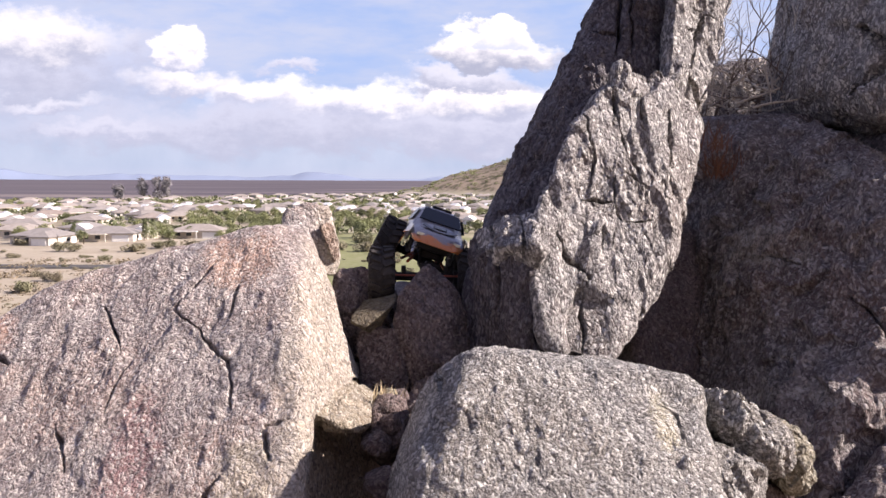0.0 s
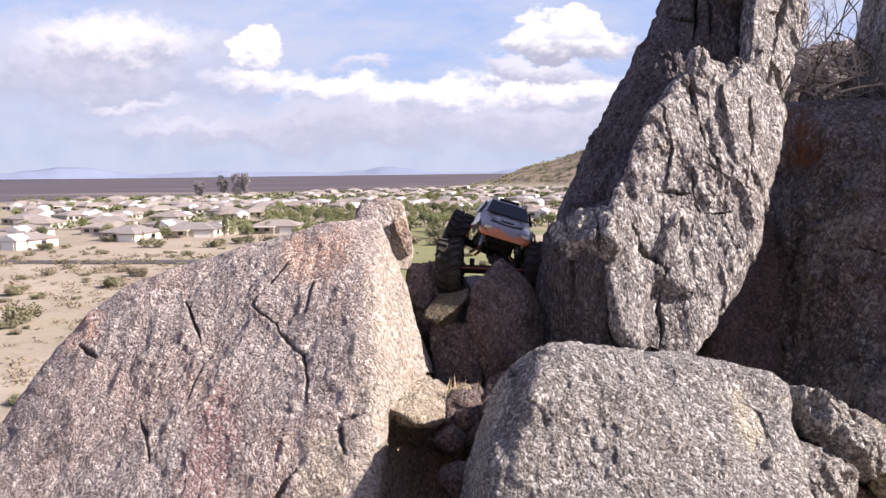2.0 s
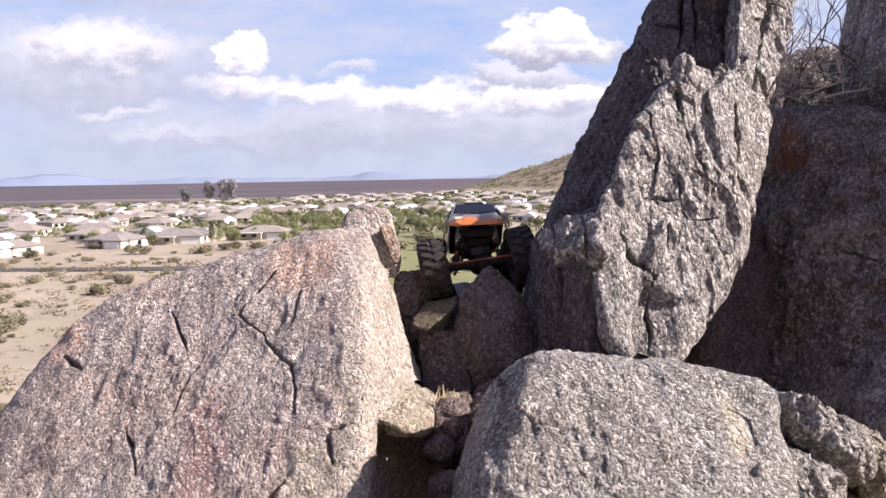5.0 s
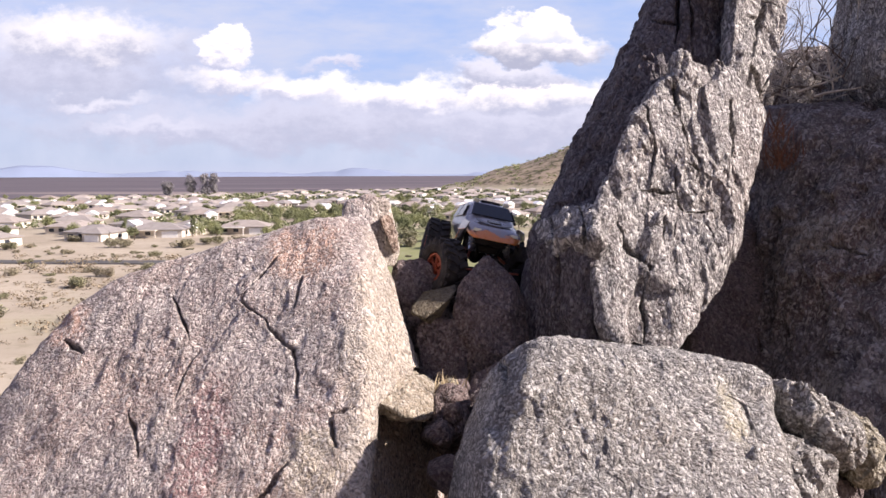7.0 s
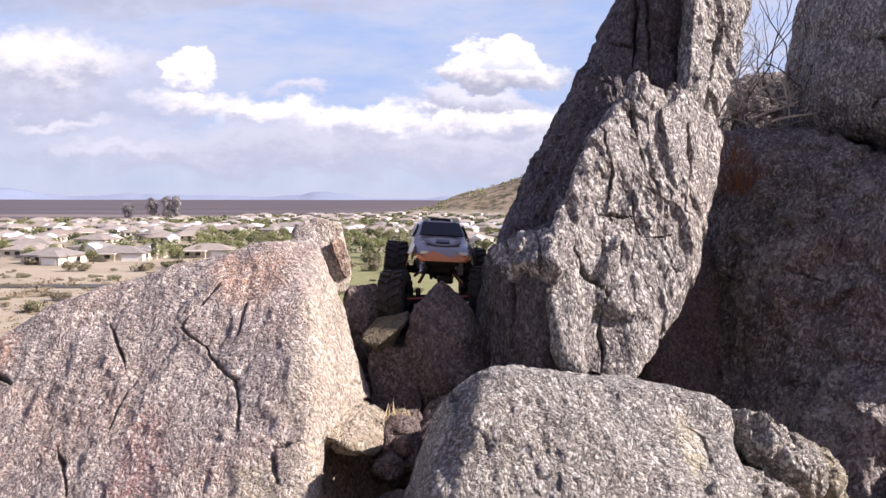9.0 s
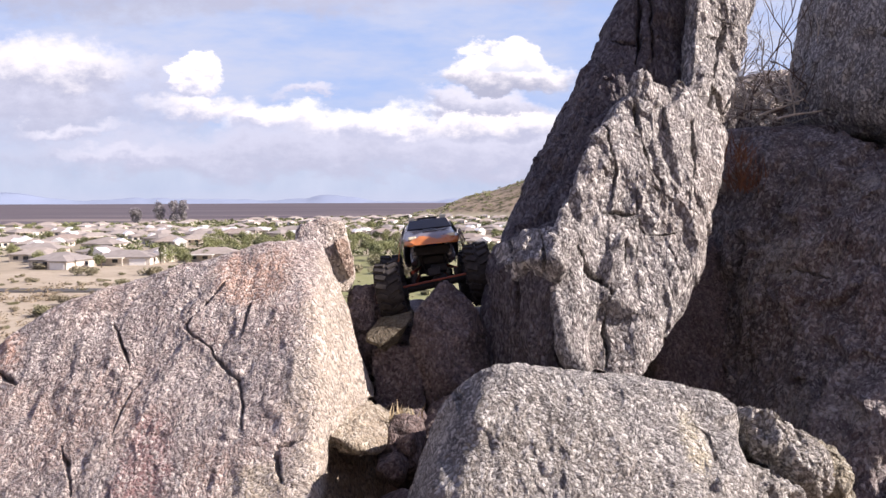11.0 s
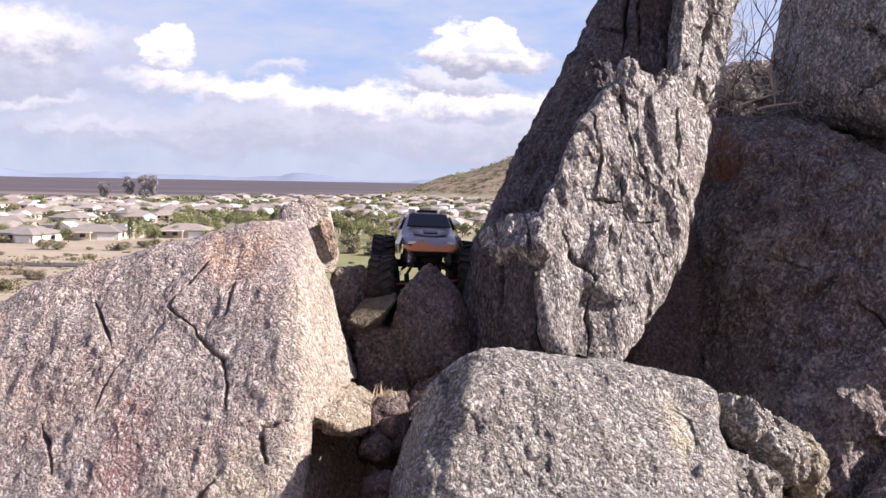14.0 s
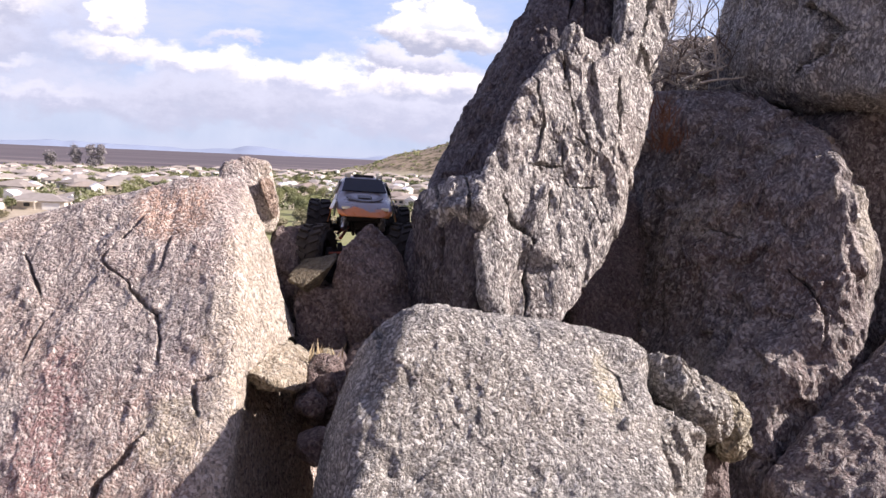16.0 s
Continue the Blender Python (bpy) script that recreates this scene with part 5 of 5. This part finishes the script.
# ---- the radio-controlled crawler ----
def paint():
    m, n = material("silver_orange_paint")
    sep = n.add("ShaderNodeSeparateXYZ")
    n.link(n.at, sep.inputs[0])
    flame = n.noise(n.mapped(n.at, (1, 0.5, 1.6)), 26, 2, 0.5)
    edge = n.math("ADD", sep.outputs[2], n.math("MULTIPLY", n.math("SUBTRACT", flame, 0.5), 0.04))
    edge = n.math("ADD", edge, n.math("MULTIPLY", n.math("MAXIMUM", n.math("ADD", sep.outputs[1], 0.12), 0.0), 0.35))
    orange = n.range(edge, 0.066, 0.072, 1, 0, True)
    grime = n.noise(n.at, 60, 4, 0.7)
    c = n.mix(orange, (0.275, 0.25, 0.265), (0.60, 0.20, 0.06))
    c = n.mix(n.math("MULTIPLY", n.ramp(grime, (0.5, 0.0), (0.75, 1.0)), 0.45), c, (0.36, 0.24, 0.17))
    n.put(n.bsdf.inputs["Metallic"], n.math("MULTIPLY", n.math("SUBTRACT", 1.0, orange), 0.35))
    n.put(n.bsdf.inputs["Base Color"], c)
    n.put(n.bsdf.inputs["Roughness"], n.range(grime, 0.3, 0.7, 0.22, 0.42))
    n.bsdf.inputs["Coat Weight"].default_value = 0.5
    return m


PAINT = paint()
RUBBER = plain("dusty_rubber", (0.045, 0.040, 0.038), 0.85, 0, 0.5, 40, 0.2, 0.25)
BLACK = plain("black_plastic", (0.024, 0.021, 0.022), 0.6, 0, 0.2, 60, 0, 0.25)
ORANGE = plain("orange_anodised", (0.36, 0.09, 0.05), 0.45, 0.5, 0.12, 40)
STEEL = plain("bare_steel", (0.55, 0.55, 0.56), 0.32, 1.0, 0.1, 50)
TINT = plain("tinted_windscreen", (0.012, 0.012, 0.02), 0.15, 0, 0.1, 20, 0, 0.3)
GREY = plain("grey_graphic", (0.10, 0.095, 0.11), 0.35, 0, 0.15, 30)
LENS = plain("clear_lens", (0.75, 0.72, 0.55), 0.15, 0, 0.1, 30)
BLUE = plain("blue_case", (0.03, 0.08, 0.42), 0.4, 0.2, 0.15, 30)


def body_shell(bm):
    # stations along the body: y, half width, half roof width, sill, belt, top
    stations = ((-0.212, 0.050, 0.042, 0.052, 0.058, 0.064), (-0.206, 0.066, 0.056, 0.051, 0.064, 0.073), (-0.188, 0.078, 0.066, 0.058, 0.075, 0.084), (-0.130, 0.081, 0.068, 0.072, 0.088, 0.099),
                (-0.098, 0.082, 0.068, 0.068, 0.096, 0.109), (-0.040, 0.083, 0.060, 0.048, 0.104, 0.150), (0.0, 0.083, 0.060, 0.048, 0.106, 0.157), (0.10, 0.083, 0.060, 0.048, 0.106, 0.158),
                (0.145, 0.082, 0.060, 0.070, 0.106, 0.156), (0.185, 0.081, 0.060, 0.068, 0.106, 0.148), (0.205, 0.076, 0.055, 0.068, 0.100, 0.120))
    rings = []
    for y, w, t, sill, belt, top in stations:
        half = [(w * 0.97, sill), (w, (sill + belt) / 2), (w * 0.985, belt), (t + 0.004, top - 0.010), (t - 0.008, top - 0.002), (t * 0.5, top + 0.002)]
        half = [(a * 0.88, b) for a, b in half]
        pts = [(-a, b) for a, b in half] + [(0, top + 0.003)] + [(a, b) for a, b in half[::-1]]
        rings.append([bm.verts.new((x, y, z)) for x, z in pts])
    for a, b in zip(rings[:-1], rings[1:]):
        for k in range(len(a) - 1):
            bm.faces.new((a[k], a[k + 1], b[k + 1], b[k]))
    bm.faces.new(rings[0][::-1])
    bm.faces.new(rings[-1])


def slab(bm, corners, thick):
    """A thin plate through four corners, thickened along its normal."""
    c = [Vector(p) for p in corners]
    nrm = (c[1] - c[0]).cross(c[3] - c[0]).normalized() * thick
    lo, hi = [bm.verts.new(p) for p in c], [bm.verts.new(p + nrm) for p in c]
    bm.faces.new(lo[::-1])
    bm.faces.new(hi)
    for k in range(4):
        bm.faces.new((lo[k], lo[(k + 1) % 4], hi[(k + 1) % 4], hi[k]))


def lathe(bm, profile, segments, axis_x=True):
    rings = []
    for k in range(segments):
        a = 2 * math.pi * k / segments
        rings.append([bm.verts.new((x, r * math.cos(a), r * math.sin(a))) for x, r in profile])
    for k in range(segments):
        a, b = rings[k], rings[(k + 1) % segments]
        for j in range(len(profile) - 1):
            bm.faces.new((a[j], a[j + 1], b[j + 1], b[j]))


def wheel(truck, name, side):
    bm = bmesh.new()
    R, W = 0.063, 0.029
    lathe(bm, [(-W + 0.004, 0.034), (-W, 0.042), (-W - 0.001, 0.052), (-W + 0.004, 0.060), (-W + 0.010, R), (0, R + 0.001), (W - 0.010, R), (W - 0.004, 0.060), (W + 0.001, 0.052), (W, 0.042), (W - 0.004, 0.034), (-W + 0.004, 0.034)], 40)
    lugs = 20
    for k in range(lugs):
        for s in (-1, 1):
            a = 2 * math.pi * (k + (0.5 if s > 0 else 0)) / lugs
            turn = Matrix.Rotation(a, 4, "X")
            m = turn @ Matrix.Translation((s * 0.0135, 0, R + 0.0015)) @ Matrix.Rotation(s * 0.42, 4, "Z") @ Matrix.Diagonal((0.023, 0.010, 0.009, 1))
            bmesh.ops.create_cube(bm, size=1, matrix=m)
            m = turn @ Matrix.Translation((s * 0.0255, 0, R - 0.006)) @ Matrix.Diagonal((0.006, 0.011, 0.013, 1))
            bmesh.ops.create_cube(bm, size=1, matrix=m)
    bmesh.ops.scale(bm, vec=(1.12, 1.12, 1.12), verts=bm.verts)
    tyre = part(name, bm, RUBBER, truck, "chunky black rubber tyre")
    bm = bmesh.new()
    o = side * 0.021
    lathe(bm, [(o - 0.004, 0.036), (o + side * 0.006, 0.036), (o + side * 0.006, 0.030), (o, 0.028), (o - 0.004, 0.036)], 32)
    for k in range(6):
        a = k * math.pi / 3
        box(bm, o - side * 0.002, 0.017 * math.cos(a), 0.017 * math.sin(a), 0.005, 0.009, 0.026, 0, Matrix.Rotation(a - math.pi / 2, 4, "X"))
    rod(bm, (o - side * 0.014, 0, 0), (o + side * 0.004, 0, 0), 0.010, 0.009, 10)
    part("rim", bm, ORANGE, tyre, "orange beadlock rim")
    bm = bmesh.new()
    rod(bm, (-0.016, 0, 0), (0.016, 0, 0), 0.034, 0.034, 24)
    part("hub", bm, BLACK, tyre)
    return tyre


def crawler():
    truck = tagged(new("rc_crawler"), "radio-controlled rock crawler with a silver and orange body", "toy truck")
    bm = bmesh.new()
    body_shell(bm)
    bmesh.ops.recalc_face_normals(bm, faces=bm.faces)
    body = part("body", bm, PAINT, truck, "silver shell with orange flames", True)
    sol = body.modifiers.new("skin", "SOLIDIFY")
    sol.thickness, sol.offset = 0.0015, -1
    bm = bmesh.new()
    slab(bm, ((-0.065, -0.094, 0.1145), (0.065, -0.094, 0.1145), (0.055, -0.046, 0.1475), (-0.055, -0.046, 0.1475)), 0.0035)
    bmesh.ops.scale(bm, vec=(0.88, 1, 1), verts=bm.verts)
    part("windscreen", bm, TINT, body, "dark tinted windscreen")
    for s in (-1, 1):
        bm = bmesh.new()
        c = [(s * 0.0835, -0.055, 0.109), (s * 0.0835, 0.05, 0.109), (s * 0.0675, 0.04, 0.145), (s * 0.0675, -0.03, 0.144)]
        slab(bm, c if s > 0 else c[::-1], 0.002)
        bmesh.ops.scale(bm, vec=(0.885, 1, 1), verts=bm.verts)
        part("side_window", bm, TINT, body)
        bm = bmesh.new()
        c = [(s * 0.0835, 0.06, 0.109), (s * 0.0835, 0.15, 0.109), (s * 0.0675, 0.14, 0.144), (s * 0.0675, 0.055, 0.145)]
        slab(bm, c if s > 0 else c[::-1], 0.002)
        bmesh.ops.scale(bm, vec=(0.885, 1, 1), verts=bm.verts)
        part("side_window", bm, TINT, body)
        # flared front wing over the wheel arch
        bm = bmesh.new()
        c = [(s * 0.080, -0.20, 0.088), (s * 0.083, -0.115, 0.098), (s * 0.098, -0.115, 0.066), (s * 0.088, -0.19, 0.070)]
        slab(bm, c if s > 0 else c[::-1], 0.002)
        c = [(s * 0.083, -0.115, 0.098), (s * 0.083, -0.090, 0.098), (s * 0.098, -0.080, 0.035), (s * 0.100, -0.100, 0.034)]
        slab(bm, c if s > 0 else c[::-1], 0.002)
        bmesh.ops.scale(bm, vec=(0.9, 1, 1), verts=bm.verts)
        part("wing", bm, PAINT, body, "orange flared front wing")
        bm = bmesh.new()
        box(bm, s * 0.048, -0.200, 0.073, 0.020, 0.010, 0.008, 0.002)
        part("headlight", bm, LENS, body, "clear headlight")
    bm = bmesh.new()
    box(bm, 0, -0.008, 0.158, 0.054, 0.036, 0.008, 0.003)
    part("roof_scoop", bm, BLACK, body)
    for x in (-0.042, 0.042):
        bm = bmesh.new()
        box(bm, x, -0.026, 0.158, 0.016, 0.012, 0.010, 0.002)
        part("roof_lamp", bm, LENS, body, "small clear roof lamp")
    bm = bmesh.new()
    for k in range(25):
        a = math.pi + math.pi * k / 24
        p = lambda r: Vector((r * math.cos(a), -0.138 + 0.95 * r * math.sin(a), 0.1025 + 0.29 * 0.95 * r * math.sin(a)))
        if k:
            slab(bm, (last_in, last_out, p(0.048), p(0.034)), 0.0022)
        last_in, last_out = p(0.034), p(0.048)
    part("bonnet_graphic", bm, GREY, body, "grey ring painted on the bonnet")
    bm = bmesh.new()
    box(bm, 0, -0.146, 0.0985, 0.036, 0.030, 0.010, 0.003, Matrix.Rotation(0.27, 4, "X"))
    part("bonnet_scoop", bm, TINT, body, "dark bonnet scoop")
    # chassis
    bm = bmesh.new()
    for s in (-1, 1):
        box(bm, s * 0.033, 0, 0.045, 0.005, 0.26, 0.040, 0.003)
        box(bm, s * 0.033, -0.09, 0.075, 0.006, 0.02, 0.06, 0.002)
        box(bm, s * 0.033, 0.09, 0.075, 0.006, 0.02, 0.06, 0.002)
    box(bm, 0, 0, 0.024, 0.07, 0.11, 0.008, 0.003)
    part("chassis", bm, BLACK, truck, "black twin-plate chassis")
    bm = bmesh.new()
    box(bm, 0, 0.0, 0.055, 0.058, 0.06, 0.045, 0.006)
    rod(bm, (-0.03, 0.045, 0.065), (0.035, 0.045, 0.065), 0.018, 0.018, 18)
    part("gearbox", bm, BLACK, truck)
    bm = bmesh.new()
    box(bm, 0.0, -0.06, 0.080, 0.036, 0.05, 0.020, 0.004)
    part("battery", bm, BLUE, truck, "blue battery pack")
    bm = bmesh.new()
    box(bm, 0, -0.105, 0.050, 0.094, 0.080, 0.024, 0.006)
    box(bm, 0, -0.085, 0.030, 0.058, 0.070, 0.022, 0.006)
    for s in (-1, 1):
        rod(bm, (s * 0.036, -0.14, 0.05), (s * 0.022, -0.11, 0.004), 0.004, 0.004, 8)
    box(bm, 0.012, -0.125, 0.004, 0.040, 0.040, 0.020, 0.006)
    part("skid_tray", bm, BLACK, truck, "black plastic skid tray")
    bm = bmesh.new()
    box(bm, -0.02, -0.02, 0.10, 0.024, 0.03, 0.018, 0.003)
    part("receiver", bm, STEEL, truck)
    made = {}
    for end, y in (("front", -0.155), ("rear", 0.155)):
        bm = bmesh.new()
        rod(bm, (-0.090, 0, 0), (0.090, 0, 0), 0.011, 0.011, 12)
        bmesh.ops.create_uvsphere(bm, u_segments=14, v_segments=10, radius=0.024, matrix=Matrix.Translation((0.012, 0, 0)) @ Matrix.Diagonal((0.9, 1.0, 1.05, 1)))
        for s in (-1, 1):
            box(bm, s * 0.082, 0, 0, 0.018, 0.028, 0.034, 0.004)
            box(bm, s * 0.055, 0, 0.018, 0.012, 0.02, 0.02, 0.003)
        axle = part(end + "_axle", bm, BLACK, truck, "black axle housing")
        sy = -1 if end == "front" else 1
        bm = bmesh.new()
        rod(bm, (-0.083, sy * 0.026, 0.004), (0.083, sy * 0.026, 0.004), 0.0026, 0.0026, 8)
        part("steering_rod", bm, ORANGE, axle, "orange steering rod")
        bm = bmesh.new()
        box(bm, 0, sy * 0.022, 0.026, 0.03, 0.018, 0.02, 0.003)
        part("servo", bm, BLACK, axle)
        axle.matrix_basis = pose(0, y, 0)
        made[end] = axle
        for s in (-1, 1):
            bm = bmesh.new()
            rod(bm, (s * 0.055, y, -0.004), (s * 0.030, y * 0.25, 0.026), 0.004, 0.004, 8)
            part("lower_link", bm, ORANGE, truck, "orange suspension link")
            bm = bmesh.new()
            rod(bm, (s * 0.048, y * 0.98, 0.020), (s * 0.040, y * 0.62, 0.100), 0.0075, 0.0075, 10)
            for k in range(7):
                f = 0.15 + 0.11 * k
                a = Vector((s * 0.048, y * 0.98, 0.020)).lerp(Vector((s * 0.040, y * 0.62, 0.100)), f)
                b = Vector((s * 0.048, y * 0.98, 0.020)).lerp(Vector((s * 0.040, y * 0.62, 0.100)), f + 0.03)
                rod(bm, a, b, 0.0105, 0.0105, 12)
            shock = part("shock", bm, STEEL, truck, "steel coil-over shock")
            made[end, s] = wheel(truck, end + "_wheel", s)
            made[end, s].matrix_basis = pose(s * 0.112, y, 0)
    return truck, made


TRUCK, GEAR = crawler()


def motions():
    # seconds, place, pitch, lean, front axle's swing against the body, steering, drop of the front axle, lift of the rear axle, heading
    rows = (
        (0, 0.073, 2.588, 1.177, -4, 18.7, -17, 0, 0.028, 0.012, 4),
        (0.5, 0.051, 2.588, 1.181, -4, 17.7, -16, 0, 0.028, 0.012, 4),
        (1, 0.055, 2.588, 1.185, -4, 20.4, -17, 0, 0.028, 0.012, 4),
        (1.5, 0.055, 2.587, 1.186, -4, 22.9, -18, 0, 0.028, 0.012, 4),
        (2, 0.061, 2.588, 1.180, -4, 17.6, -15, -5, 0.028, 0.012, 4),
        (2.5, 0.067, 2.589, 1.167, -4, 5.3, -8, -10, 0.028, 0.012, 4),
        (3, 0.050, 2.591, 1.195, -3, 2.1, -8, -14, 0.028, 0.012, 4),
        (3.5, 0.075, 2.589, 1.156, -4, 1.0, -4, -10, 0.028, 0.012, 4),
        (4, 0.055, 2.582, 1.178, -9, -0.1, -3, -15, 0.028, 0.012, 4),
        (4.5, 0.064, 2.566, 1.180, -18, -7.0, -4, -6, 0.035, 0.02, 4),
        (4.7, 0.048, 2.566, 1.189, -18, -4.9, -7, -4, 0.035, 0.02, 4),
        (6.8, 0.065, 2.586, 1.173, -4, 11.3, -5, 26, 0.03, 0.012, 8),
        (7, 0.066, 2.586, 1.169, -4, 12.1, -5, 26, 0.03, 0.012, 8),
        (7.5, 0.089, 2.586, 1.164, -4, 12.1, -4, 26, 0.03, 0.012, 8),
        (8, 0.065, 2.588, 1.177, -2, 12.9, -5, 2, 0.034, 0.012, 8),
        (8.5, 0.076, 2.589, 1.169, -2, 9.0, -4, 0, 0.036, 0.012, 8),
        (9, 0.076, 2.592, 1.186, -2, 2.8, -5, -14, 0.042, 0.012, 4),
        (9.5, 0.075, 2.592, 1.190, -2, 2.4, -6, -14, 0.042, 0.012, 4),
        (11.8, 0.049, 2.566, 1.184, -18, -9.1, -5, -3, 0.035, 0.02, 4),
        (12, 0.083, 2.590, 1.183, -4, -1.1, -3, -14, 0.042, 0.012, 4),
        (12.5, 0.097, 2.587, 1.184, -5, 9.3, -8, -24, 0.04, 0.012, 4),
        (13, 0.106, 2.589, 1.181, -4, 2.7, -5, -24, 0.04, 0.012, 4),
        (13.5, 0.093, 2.589, 1.178, -4, 6.1, -8, -22, 0.04, 0.012, 4),
        (13.9, 0.086, 2.589, 1.164, -4, 1.7, -5, -12, 0.028, 0.012, 4),
        (14.2, 0.066, 2.586, 1.155, -7, -4.0, -5, -6, 0.028, 0.012, 4),
        (14.3, 0.091, 2.571, 1.157, -15, -18.0, 2, -4, 0, 0, 0),
        (14.4, 0.102, 2.556, 1.166, -22, -23.9, 5, -3, 0, 0, 0),
        (14.5, 0.128, 2.538, 1.161, -29, -27.9, 9, -3, 0, 0, 0),
        (14.7, 0.160, 2.521, 1.123, -35, -33.1, 16, -3, 0, 0, 0),
        (15, 0.157, 2.521, 1.117, -35, -31.4, 14, -3, 0, 0, 0),
        (15.2, 0.096, 2.533, 1.145, -31, -22.0, 8, -3, 0, 0, 0),
        (15.5, 0.105, 2.541, 1.157, -28, -15.0, 6, -3, 0, 0, 0),
        (15.6, 0.101, 2.549, 1.160, -25, -10.9, 4, -4, 0, 0, 0),
        (15.8, 0.050, 2.572, 1.189, -15, -7.8, -1, -16, 0.015, 0.01, 2),
        (15.9, 0.059, 2.584, 1.177, -8, -0.7, -6, -20, 0.028, 0.012, 4),
        (16, 0.058, 2.591, 1.153, -3, 1.4, -4, -20, 0.04, 0.012, 4),
    )
    # how far the wheels have rolled
    rolled = ((0, 0), (2, 50), (4.5, 250), (4.7, 270), (6.8, 210), (9, 260), (9.5, 275), (11.8, 350), (12.5, 330), (13.9, 430), (14.2, 470), (14.5, 560), (15, 640), (15.5, 600), (16, 500))
    times, spins = [r[0] for r in rolled], [r[1] for r in rolled]
    walk(TRUCK, [(r[0], pose(*r[1:6], r[10])) for r in rows])
    for end, yy in (("front", -0.155), ("rear", 0.155)):
        if end == "front":
            axle_rows = [(r[0], pose(0, yy, -r[8], 0, r[6], 0)) for r in rows]
        else:
            axle_rows = [(r[0], pose(0, yy, r[9], 0, -0.45 * r[6], 0)) for r in rows]
        walk(GEAR[end], axle_rows)
        for s in (-1, 1):
            out = []
            for (t, m), r in zip(axle_rows, rows):
                spin = float(np.interp(t, times, spins))
                out.append((t, m @ pose(s * 0.112, 0, 0, 0, 0, r[7] if end == "front" else 0) @ pose(0, 0, 0, spin, 0, 0)))
            walk(GEAR[end, s], out)


motions()
